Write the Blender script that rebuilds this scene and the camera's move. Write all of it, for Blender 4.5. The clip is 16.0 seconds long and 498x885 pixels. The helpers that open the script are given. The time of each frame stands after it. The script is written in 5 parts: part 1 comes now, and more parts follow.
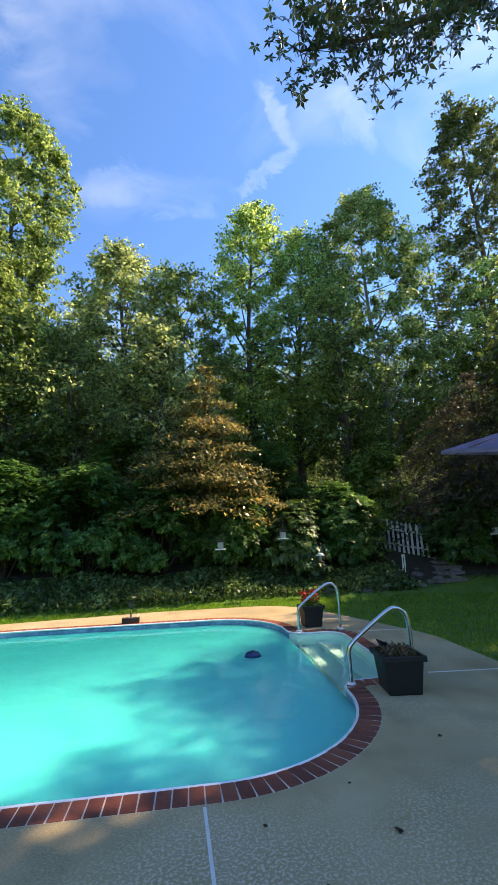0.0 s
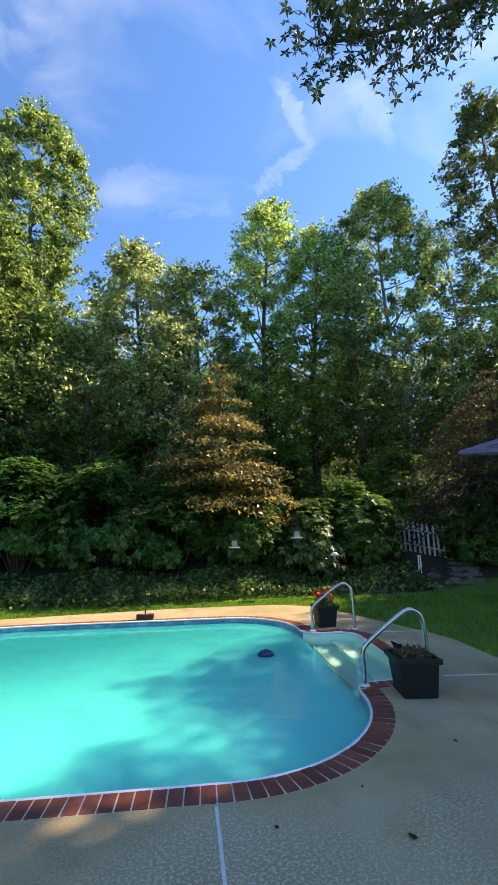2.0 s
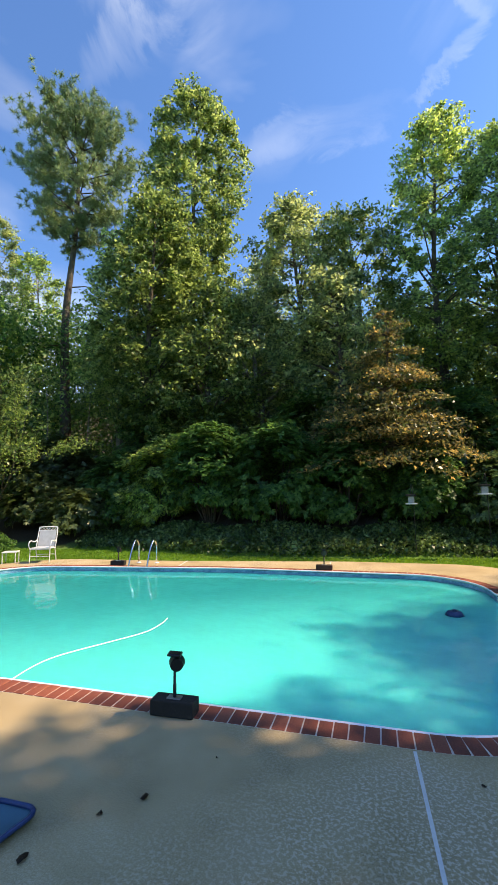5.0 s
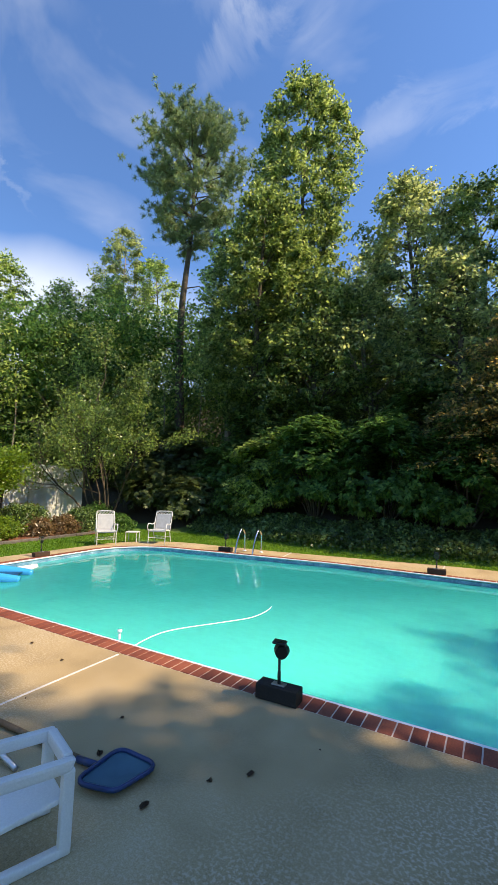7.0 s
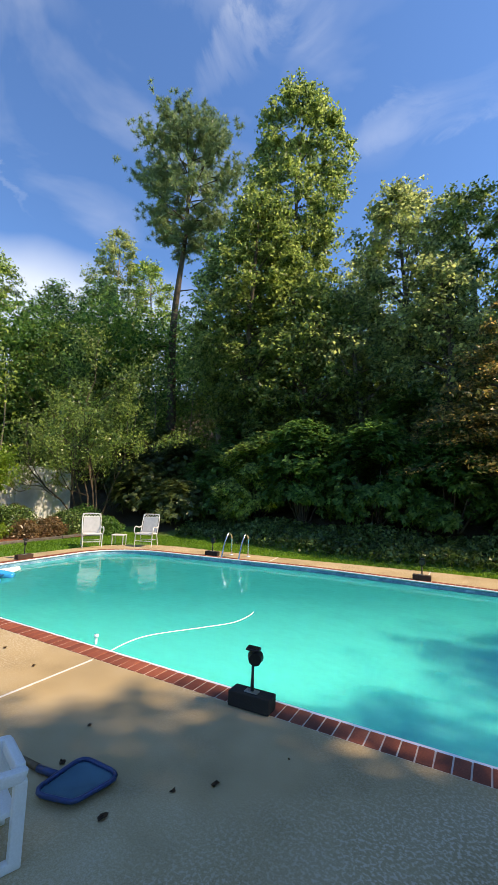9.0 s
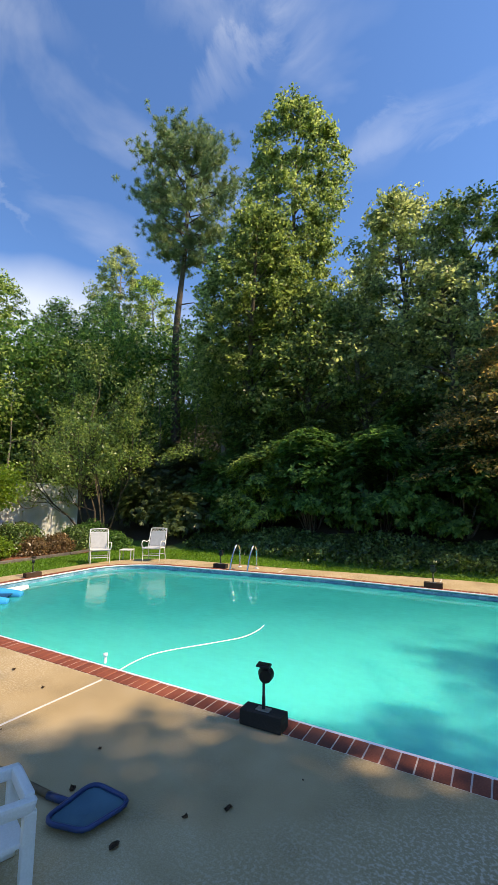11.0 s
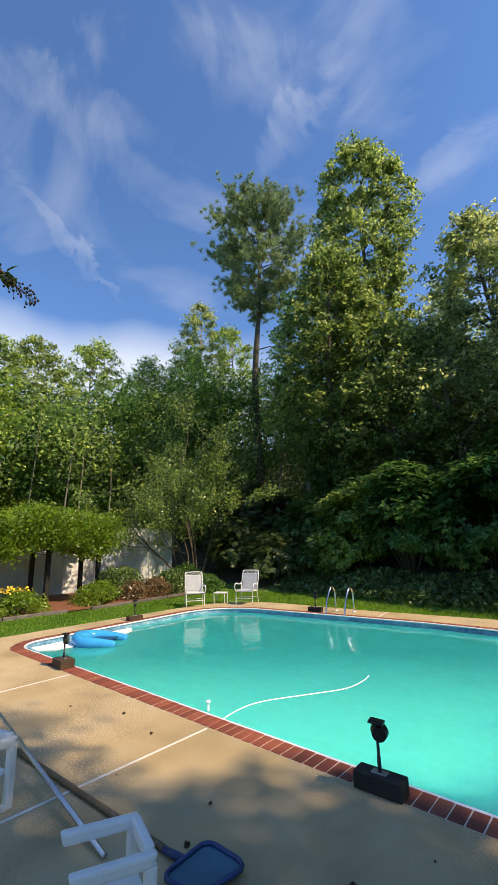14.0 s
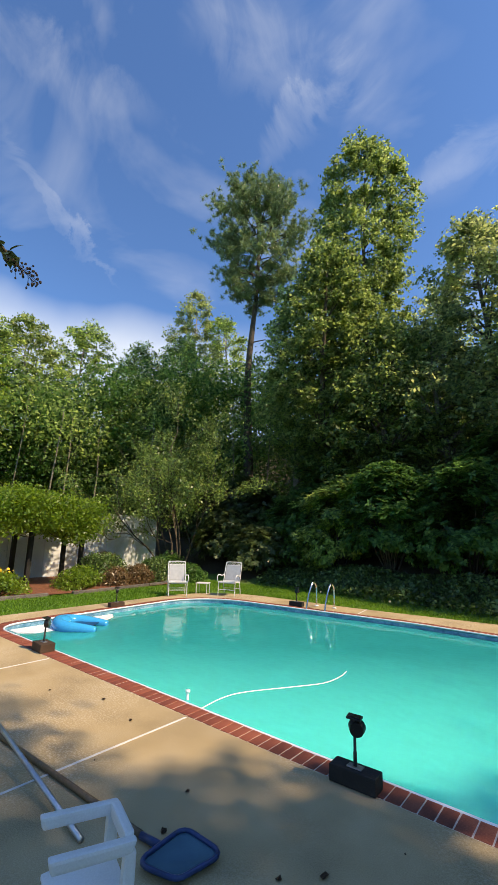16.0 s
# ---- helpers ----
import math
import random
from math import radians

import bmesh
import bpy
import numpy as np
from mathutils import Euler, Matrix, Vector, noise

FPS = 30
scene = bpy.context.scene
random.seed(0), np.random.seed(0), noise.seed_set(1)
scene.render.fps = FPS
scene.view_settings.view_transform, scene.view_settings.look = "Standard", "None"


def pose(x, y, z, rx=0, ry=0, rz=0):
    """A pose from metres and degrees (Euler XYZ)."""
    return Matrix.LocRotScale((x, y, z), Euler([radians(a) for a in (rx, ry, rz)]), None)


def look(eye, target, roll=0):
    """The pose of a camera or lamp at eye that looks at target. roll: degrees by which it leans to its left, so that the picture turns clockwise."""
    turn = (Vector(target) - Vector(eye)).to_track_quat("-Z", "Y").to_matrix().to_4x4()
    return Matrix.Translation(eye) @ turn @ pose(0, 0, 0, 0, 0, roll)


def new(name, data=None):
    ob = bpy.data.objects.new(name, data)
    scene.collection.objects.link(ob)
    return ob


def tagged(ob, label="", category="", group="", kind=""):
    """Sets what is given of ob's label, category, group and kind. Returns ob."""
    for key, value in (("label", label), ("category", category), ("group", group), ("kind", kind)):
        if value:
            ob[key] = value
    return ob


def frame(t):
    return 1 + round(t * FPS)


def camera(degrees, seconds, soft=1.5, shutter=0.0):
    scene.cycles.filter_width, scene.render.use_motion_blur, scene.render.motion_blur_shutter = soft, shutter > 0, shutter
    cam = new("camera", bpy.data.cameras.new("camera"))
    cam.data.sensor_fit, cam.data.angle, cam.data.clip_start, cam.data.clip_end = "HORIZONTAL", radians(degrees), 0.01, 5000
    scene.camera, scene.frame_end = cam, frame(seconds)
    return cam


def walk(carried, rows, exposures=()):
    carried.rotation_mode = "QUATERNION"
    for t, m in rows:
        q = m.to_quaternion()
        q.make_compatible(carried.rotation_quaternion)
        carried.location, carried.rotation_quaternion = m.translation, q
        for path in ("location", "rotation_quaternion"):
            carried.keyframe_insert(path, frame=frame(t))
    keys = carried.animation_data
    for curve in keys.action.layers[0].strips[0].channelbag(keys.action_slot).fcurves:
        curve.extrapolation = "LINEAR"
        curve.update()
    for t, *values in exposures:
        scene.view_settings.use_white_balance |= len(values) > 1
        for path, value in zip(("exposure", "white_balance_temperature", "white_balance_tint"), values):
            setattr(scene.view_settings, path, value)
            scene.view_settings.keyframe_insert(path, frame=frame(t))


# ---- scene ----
cam = camera(60.3, 16.0)
PATH = [
    (0, (-0.093, -3.103, 1.626), (0.18, -1.168, 2.053), -1.9),
    (0.5, (-0.097, -3.103, 1.629), (0.155, -1.165, 2.056), -1.8),
    (1, (-0.089, -3.103, 1.629), (0.143, -1.164, 2.059), -1.7),
    (1.5, (-0.084, -3.095, 1.637), (0.131, -1.153, 2.066), -1.5),
    (2, (-0.083, -3.091, 1.638), (0.122, -1.146, 2.058), -1.2),
    (2.5, (-0.082, -3.087, 1.637), (0.12, -1.14, 2.048), -1.2),
    (3, (-0.08, -3.086, 1.634), (0.116, -1.136, 2.032), -1.4),
    (3.5, (-0.076, -3.09, 1.63), (0.084, -1.133, 2.009), -1.4),
    (4, (-0.068, -3.092, 1.633), (0.027, -1.126, 1.985), -1.8),
    (4.5, (-0.107, -3.09, 1.638), (-0.216, -1.116, 1.939), -1.5),
    (4.6, (-0.119, -3.092, 1.638), (-0.307, -1.122, 1.925), -1.4),
    (5, (-0.176, -3.105, 1.638), (-0.728, -1.197, 1.873), -0.9),
    (5.2, (-0.19, -3.109, 1.639), (-0.907, -1.254, 1.848), -0.1),
    (5.6, (-0.195, -3.112, 1.638), (-1.105, -1.343, 1.838), 0.8),
    (6.3, (-0.2, -3.12, 1.637), (-1.205, -1.403, 1.838), 1.5),
    (7.3, (-0.199, -3.124, 1.634), (-1.191, -1.399, 1.836), 1.8),
    (7.5, (-0.192, -3.123, 1.634), (-1.183, -1.398, 1.838), 2.1),
    (8, (-0.135, -3.085, 1.631), (-1.113, -1.353, 1.838), 2.9),
    (10.5, (-0.086, -3.013, 1.669), (-1.062, -1.285, 1.915), 0.7),
    (11, (-0.087, -3.016, 1.675), (-1.079, -1.3, 1.938), 0.6),
    (11.5, (-0.09, -3.013, 1.679), (-1.103, -1.316, 1.983), 0.4),
    (12, (-0.092, -3.016, 1.683), (-1.14, -1.351, 2.045), 0.1),
    (12.5, (-0.088, -3.064, 1.689), (-1.189, -1.449, 2.112), -0.3),
    (13, (-0.104, -3.067, 1.694), (-1.276, -1.512, 2.152), -0.8),
    (13.5, (-0.123, -3.058, 1.692), (-1.362, -1.557, 2.153), -1.1),
    (14, (-0.126, -3.061, 1.688), (-1.411, -1.592, 2.13), -1.1),
    (14.5, (-0.131, -3.063, 1.689), (-1.429, -1.6, 2.108), -0.7),
    (15, (-0.143, -3.071, 1.694), (-1.43, -1.595, 2.102), 0.3),
    (15.5, (-0.157, -3.09, 1.696), (-1.422, -1.596, 2.105), 1.1),
    (16, (-0.161, -3.099, 1.705), (-1.409, -1.59, 2.112), 1.7),
]
walk(cam, [(t, look(eye, target, roll)) for t, eye, target, roll in PATH], [(0, 1.64, 9000, 10), (4, 1.62, 9000, 10), (5.5, 1.4, 9000, 10), (11, 1.2, 9000, 10), (16, 1.06, 9000, 10)])

# ---- world, sun, exposure ----
SUN_EL, SUN_AZ = radians(47), radians(74)      # height, and turn from +y towards +x
SUN_DIR = Vector((math.cos(SUN_EL) * math.sin(SUN_AZ), math.cos(SUN_EL) * math.cos(SUN_AZ), math.sin(SUN_EL)))
world = bpy.data.worlds.new("world")
scene.world = world
world.use_nodes = True
wn, wl = world.node_tree.nodes, world.node_tree.links
wn.clear()
w_out, w_bg, w_sky = wn.new("ShaderNodeOutputWorld"), wn.new("ShaderNodeBackground"), wn.new("ShaderNodeTexSky")
w_sky.sky_type, w_sky.sun_disc = "NISHITA", False
w_sky.sun_elevation, w_sky.sun_rotation = SUN_EL, SUN_AZ
w_sky.air_density, w_sky.dust_density, w_sky.ozone_density = 1.0, 0.25, 2.0
w_co, w_map = wn.new("ShaderNodeTexCoord"), wn.new("ShaderNodeMapping")
w_map.inputs["Scale"].default_value = (1.0, 1.6, 2.2)
w_map.inputs["Rotation"].default_value = (0.3, 0.5, 0.9)
w_n1, w_ramp, w_mix = wn.new("ShaderNodeTexNoise"), wn.new("ShaderNodeValToRGB"), wn.new("ShaderNodeMix")
w_n1.inputs["Scale"].default_value, w_n1.inputs["Detail"].default_value = 2.1, 5.0
w_n1.inputs["Roughness"].default_value, w_n1.inputs["Distortion"].default_value = 0.5, 0.9
w_ramp.color_ramp.elements[0].position, w_ramp.color_ramp.elements[1].position = 0.52, 0.95
w_ramp.color_ramp.elements[0].color = (0, 0, 0, 1)
w_ramp.color_ramp.elements[1].color = (0.3, 0.3, 0.3, 1)
w_mix.data_type = "RGBA"
w_mix.inputs["B"].default_value = (5.5, 6.3, 7.5, 1)
w_tint = wn.new("ShaderNodeMix")
w_tint.data_type, w_tint.blend_type = "RGBA", "MULTIPLY"
w_tint.inputs["Factor"].default_value = 1.0
w_tint.inputs["B"].default_value = (0.40, 0.72, 1.18, 1)
wl.new(w_co.outputs["Generated"], w_map.inputs["Vector"])
wl.new(w_map.outputs["Vector"], w_n1.inputs["Vector"])
wl.new(w_n1.outputs["Fac"], w_ramp.inputs["Fac"])
w_sep = wn.new("ShaderNodeSeparateXYZ")
w_band, w_side, w_n2 = wn.new("ShaderNodeValToRGB"), wn.new("ShaderNodeMapRange"), wn.new("ShaderNodeTexNoise")
w_n2.inputs["Scale"].default_value, w_n2.inputs["Detail"].default_value = 3.0, 4.0
w_be = w_band.color_ramp.elements
w_be[0].position, w_be[0].color, w_be[1].position, w_be[1].color = 0.43, (0.5, 0.5, 0.5, 1), 0.51, (0, 0, 0, 1)
w_side.inputs["From Min"].default_value, w_side.inputs["From Max"].default_value = -0.5, -0.68
w_wob, w_mul, w_max = wn.new("ShaderNodeMath"), wn.new("ShaderNodeMath"), wn.new("ShaderNodeMath")
w_wob.operation, w_mul.operation, w_max.operation = "MULTIPLY_ADD", "MULTIPLY", "MAXIMUM"
w_wob.inputs[1].default_value = 0.09
wl.new(w_co.outputs["Generated"], w_sep.inputs[0])
wl.new(w_co.outputs["Generated"], w_n2.inputs["Vector"])
wl.new(w_n2.outputs["Fac"], w_wob.inputs[0])
wl.new(w_sep.outputs["Z"], w_wob.inputs[2])
wl.new(w_wob.outputs[0], w_band.inputs["Fac"])
wl.new(w_sep.outputs["X"], w_side.inputs["Value"])
wl.new(w_band.outputs["Color"], w_mul.inputs[0])
wl.new(w_side.outputs["Result"], w_mul.inputs[1])
wl.new(w_mul.outputs[0], w_max.inputs[0])
wl.new(w_ramp.outputs["Color"], w_max.inputs[1])

# cirrus wisps: stretched patches of torn cloud along arcs of the sky
w_tear, w_fine = wn.new("ShaderNodeTexNoise"), wn.new("ShaderNodeMapRange")
w_tear.inputs["Scale"].default_value, w_tear.inputs["Detail"].default_value = 5.0, 8.0
w_tear.inputs["Roughness"].default_value, w_tear.inputs["Distortion"].default_value = 0.62, 1.4
w_fine.inputs["From Min"].default_value, w_fine.inputs["From Max"].default_value = 0.36, 0.68
wl.new(w_co.outputs["Generated"], w_tear.inputs["Vector"])
wl.new(w_tear.outputs["Fac"], w_fine.inputs["Value"])


def w_math(op, a, b, c=None):
    k = wn.new("ShaderNodeMath")
    k.operation = op
    for slot, v in enumerate((a, b, c)):
        if isinstance(v, (int, float)):
            k.inputs[slot].default_value = v
        elif v is not None:
            wl.new(v, k.inputs[slot])
    return k.outputs[0]


def w_dot(v):
    k = wn.new("ShaderNodeVectorMath")
    k.operation = "DOT_PRODUCT"
    k.inputs[1].default_value = v
    wl.new(w_co.outputs["Generated"], k.inputs[0])
    return k.outputs["Value"]


w_cloud = w_max.outputs[0]
for a, b, wide, strength in (((0.12, 0.60, 0.785), (0.20, 0.66, 0.72), 0.022, 0.42), ((0.205, 0.66, 0.722), (0.10, 0.735, 0.672), 0.022, 0.42),
                             ((0.10, 0.735, 0.672), (-0.25, 0.72, 0.65), 0.04, 0.15), ((0.25, 0.59, 0.77), (0.34, 0.63, 0.695), 0.028, 0.26),
                             ((-0.29, 0.54, 0.79), (-0.2, 0.61, 0.77), 0.06, 0.2), ((-0.66, 0.12, 0.74), (-0.56, 0.37, 0.735), 0.05, 0.2),
                             ((-0.44, 0.36, 0.82), (-0.25, 0.60, 0.76), 0.08, 0.24), ((-0.45, 0.55, 0.71), (-0.28, 0.55, 0.785), 0.04, 0.24),
                             ((-0.73, 0.2, 0.655), (-0.75, 0.43, 0.505), 0.022, 0.24), ((-0.22, 0.74, 0.635), (-0.05, 0.73, 0.685), 0.05, 0.2)):
    a, b = Vector(a).normalized(), Vector(b).normalized()
    mid = ((a + b) / 2).normalized()
    along = (b - a).normalized()
    across = mid.cross(along).normalized()
    wob = w_math("MULTIPLY_ADD", w_tear.outputs["Fac"], 0.16, -0.08)
    u = w_math("DIVIDE", w_math("SUBTRACT", w_dot(along), along.dot(mid)), (b - a).length * 0.66)
    v = w_math("DIVIDE", w_math("ADD", w_dot(across), wob), wide * 1.0)
    r2 = w_math("MULTIPLY_ADD", u, u, w_math("MULTIPLY", v, v))
    fade = wn.new("ShaderNodeMapRange")
    fade.interpolation_type = "SMOOTHERSTEP"
    fade.inputs["From Min"].default_value, fade.inputs["From Max"].default_value = 1.0, 0.0
    wl.new(r2, fade.inputs["Value"])
    front = w_math("GREATER_THAN", w_dot(mid), 0.3)
    m = w_math("MULTIPLY", w_math("MULTIPLY", fade.outputs["Result"], front), w_math("MULTIPLY_ADD", w_fine.outputs["Result"], strength * 0.46, strength * 0.03))
    w_cloud = w_math("ADD", w_cloud, m)
wl.new(w_math("MINIMUM", w_cloud, 0.85), w_mix.inputs["Factor"])
wl.new(w_sky.outputs["Color"], w_tint.inputs["A"])
wl.new(w_tint.outputs["Result"], w_mix.inputs["A"])
wl.new(w_mix.outputs["Result"], w_bg.inputs["Color"])
wl.new(w_bg.outputs["Background"], w_out.inputs["Surface"])
w_bg.inputs["Strength"].default_value = 0.106
sun = new("sun", bpy.data.lights.new("sun", "SUN"))
sun.data.energy, sun.data.angle, sun.data.color = 2.7, radians(0.8), (1.0, 0.89, 0.77)
sun.rotation_euler = SUN_DIR.to_track_quat("Z", "Y").to_euler()

# ---- materials ----
def nodes_of(name):
    m = bpy.data.materials.new(name)
    m.use_nodes = True
    n = m.node_tree.nodes
    return m, n, m.node_tree.links, n["Principled BSDF"]


def ramp(n, stops):
    r = n.new("ShaderNodeValToRGB")
    e = r.color_ramp.elements
    while len(e) < len(stops):
        e.new(0.5)
    for k, (p, c) in enumerate(stops):
        e[k].position, e[k].color = p, (*c, 1)
    return r


def surface(name, stops, scale=8.0, rough=0.6, metal=0.0, bump=0.2, fine=60.0, depth=0.01, detail=6.0, stain=None, spread=0.0):
    """A surface of two scales of noise: broad stains and fine grain with relief; spread: how much whole pieces differ."""
    m, n, l, p = nodes_of(name)
    co = n.new("ShaderNodeTexCoord")
    a, b = n.new("ShaderNodeTexNoise"), n.new("ShaderNodeTexNoise")
    a.inputs["Scale"].default_value, a.inputs["Detail"].default_value = scale, detail
    b.inputs["Scale"].default_value, b.inputs["Detail"].default_value = fine, 3.0
    mix = n.new("ShaderNodeMath")
    mix.operation = "MULTIPLY_ADD"
    mix.inputs[1].default_value = 0.45
    half = n.new("ShaderNodeMath")
    half.operation = "MULTIPLY"
    half.inputs[1].default_value = 0.55
    r = ramp(n, stops)
    l.new(co.outputs["Object"], a.inputs["Vector"])
    l.new(co.outputs["Object"], b.inputs["Vector"])
    l.new(a.outputs["Fac"], half.inputs[0])
    l.new(b.outputs["Fac"], mix.inputs[0])
    l.new(half.outputs[0], mix.inputs[2])
    fac = mix.outputs[0]
    if spread:
        info, add = n.new("ShaderNodeObjectInfo"), n.new("ShaderNodeMath")
        add.operation = "MULTIPLY_ADD"
        add.inputs[1].default_value = spread
        off = n.new("ShaderNodeMath")
        off.operation = "SUBTRACT"
        off.inputs[1].default_value = spread / 2
        l.new(info.outputs["Random"], add.inputs[0])
        l.new(fac, add.inputs[2])
        l.new(add.outputs[0], off.inputs[0])
        fac = off.outputs[0]
    l.new(fac, r.inputs["Fac"])
    colour = r.outputs["Color"]
    if stain:
        s, sr, sm = n.new("ShaderNodeTexNoise"), ramp(n, [(0.5, (0, 0, 0)), (0.68, (1, 1, 1))]), n.new("ShaderNodeMix")
        s.inputs["Scale"].default_value, s.inputs["Detail"].default_value = stain[1], 5.0
        sm.data_type = "RGBA"
        sm.inputs["B"].default_value = (*stain[0], 1)
        l.new(co.outputs["Object"], s.inputs["Vector"])
        l.new(s.outputs["Fac"], sr.inputs["Fac"])
        k = n.new("ShaderNodeMath")
        k.operation = "MULTIPLY"
        k.inputs[1].default_value = stain[2]
        l.new(sr.outputs["Color"], k.inputs[0])
        l.new(k.outputs[0], sm.inputs["Factor"])
        l.new(colour, sm.inputs["A"])
        colour = sm.outputs["Result"]
    l.new(colour, p.inputs["Base Color"])
    p.inputs["Roughness"].default_value, p.inputs["Metallic"].default_value = rough, metal
    if bump:
        bp = n.new("ShaderNodeBump")
        bp.inputs["Strength"].default_value, bp.inputs["Distance"].default_value = bump, depth
        l.new(b.outputs["Fac"], bp.inputs["Height"])
        l.new(bp.outputs["Normal"], p.inputs["Normal"])
    return m


def leaf_material(name, dark, mid, light, through_light=0.55, broad=0.35, gloss=0.42):
    """Leaves: each leaf its own shade, broad drifts of tone, light that shines through."""
    m, n, l, p = nodes_of(name)
    geo, co, no = n.new("ShaderNodeNewGeometry"), n.new("ShaderNodeTexCoord"), n.new("ShaderNodeTexNoise")
    no.inputs["Scale"].default_value, no.inputs["Detail"].default_value = broad, 3.0
    ma = n.new("ShaderNodeMath")
    ma.operation = "MULTIPLY_ADD"
    ma.inputs[1].default_value = 0.8
    mb = n.new("ShaderNodeMath")
    mb.operation = "MULTIPLY_ADD"
    mb.inputs[1].default_value, mb.inputs[2].default_value = 0.9, -0.36
    r = ramp(n, [(0.1, dark), (0.5, mid), (0.95, light)])
    l.new(co.outputs["Object"], no.inputs["Vector"])
    l.new(no.outputs["Fac"], mb.inputs[0])
    l.new(geo.outputs["Random Per Island"], ma.inputs[0])
    l.new(mb.outputs[0], ma.inputs[2])
    l.new(ma.outputs[0], r.inputs["Fac"])
    l.new(r.outputs["Color"], p.inputs["Base Color"])
    p.inputs["Roughness"].default_value = 0.36
    p.inputs["Specular IOR Level"].default_value = gloss
    tr, mx = n.new("ShaderNodeBsdfTranslucent"), n.new("ShaderNodeMixShader")
    hs = n.new("ShaderNodeHueSaturation")
    hs.inputs["Saturation"].default_value, hs.inputs["Value"].default_value = 1.08, 2.7
    hs.inputs["Hue"].default_value = 0.478
    l.new(r.outputs["Color"], hs.inputs["Color"])
    l.new(hs.outputs["Color"], tr.inputs["Color"])
    mx.inputs["Fac"].default_value = through_light
    l.new(p.outputs["BSDF"], mx.inputs[1])
    l.new(tr.outputs["BSDF"], mx.inputs[2])
    l.new(mx.outputs["Shader"], n["Material Output"].inputs["Surface"])
    return m


M_CONCRETE = surface("exposed_aggregate_concrete", [(0.34, (0.235, 0.176, 0.096)), (0.46, (0.385, 0.286, 0.153)), (0.54, (0.44, 0.33, 0.18)), (0.66, (0.54, 0.43, 0.265))], 1.6, 0.85, 0, 0.16, 130, 0.004, 9, ((0.26, 0.212, 0.145), 0.8, 0.4))


def worn_aggregate(m):
    """Pale pebbles that show through where the concrete's skin has worn off."""
    n, l = m.node_tree.nodes, m.node_tree.links
    p = n["Principled BSDF"]
    old = p.inputs["Base Color"].links[0].from_socket
    co, peb, broad, mul = n.new("ShaderNodeTexCoord"), n.new("ShaderNodeTexNoise"), n.new("ShaderNodeTexNoise"), n.new("ShaderNodeMath")
    peb.inputs["Scale"].default_value, peb.inputs["Detail"].default_value = 55.0, 6.0
    peb.inputs["Roughness"].default_value = 0.62
    broad.inputs["Scale"].default_value, broad.inputs["Detail"].default_value = 0.55, 5.0
    r1, r2 = ramp(n, [(0.5, (0, 0, 0)), (0.57, (1, 1, 1))]), ramp(n, [(0.44, (0.02, 0.02, 0.02)), (0.62, (0.7, 0.7, 0.7))])
    mul.operation = "MULTIPLY"
    mix = n.new("ShaderNodeMix")
    mix.data_type = "RGBA"
    mix.inputs["B"].default_value = (0.66, 0.57, 0.43, 1)
    for tex in (peb, broad):
        l.new(co.outputs["Object"], tex.inputs["Vector"])
    l.new(peb.outputs["Fac"], r1.inputs["Fac"])
    l.new(broad.outputs["Fac"], r2.inputs["Fac"])
    l.new(r1.outputs["Color"], mul.inputs[0])
    l.new(r2.outputs["Color"], mul.inputs[1])
    l.new(mul.outputs[0], mix.inputs["Factor"])
    l.new(old, mix.inputs["A"])
    l.new(mix.outputs["Result"], p.inputs["Base Color"])


worn_aggregate(M_CONCRETE)
M_JOINT = surface("pale_joint_filler", [(0.3, (0.6, 0.59, 0.57)), (0.7, (0.78, 0.77, 0.75))], 6, 0.6, 0, 0.1)
M_BRICK = surface("red_brick", [(0.25, (0.10, 0.026, 0.018)), (0.5, (0.24, 0.06, 0.035)), (0.75, (0.36, 0.115, 0.065))], 9, 0.8, 0, 0.5, 90, 0.004, 6, None, 0.22)
M_MORTAR = surface("mortar", [(0.3, (0.5, 0.42, 0.36)), (0.7, (0.7, 0.62, 0.55))], 10, 0.9)
M_LINER = surface("turquoise_pool_liner", [(0.3, (0.06, 0.60, 0.65)), (0.7, (0.09, 0.70, 0.74))], 0.5, 0.5, 0, 0.0, 12)
M_TILE = surface("blue_waterline_band", [(0.35, (0.05, 0.18, 0.32)), (0.5, (0.16, 0.36, 0.52)), (0.65, (0.4, 0.6, 0.72))], 5, 0.3, 0, 0.0, 28)
M_LIP = surface("white_vinyl_lip", [(0.3, (0.74, 0.78, 0.82)), (0.7, (0.84, 0.87, 0.9))], 4, 0.35, 0, 0.0)
# white steps, with the water's green light put into the colour
M_STEP = surface("white_moulded_step", [(0.3, (0.5, 0.88, 0.74)), (0.7, (0.66, 0.94, 0.82))], 2, 0.4, 0, 0.0)
M_STEEL = surface("polished_steel", [(0.3, (0.62, 0.62, 0.63)), (0.7, (0.78, 0.78, 0.78))], 20, 0.18, 1.0, 0.0)
M_ALU = surface("dull_aluminium", [(0.3, (0.5, 0.51, 0.55)), (0.7, (0.68, 0.69, 0.73))], 20, 0.4, 1.0, 0.05)
M_BLACK = surface("black_plastic", [(0.3, (0.004, 0.0045, 0.005)), (0.7, (0.008, 0.009, 0.009))], 8, 0.55, 0, 0.1)
M_BLACKWOOD = surface("black_stained_wood", [(0.3, (0.006, 0.006, 0.006)), (0.6, (0.016, 0.015, 0.014)), (0.8, (0.05, 0.046, 0.04))], 9, 0.75, 0, 0.5, 60, 0.006)
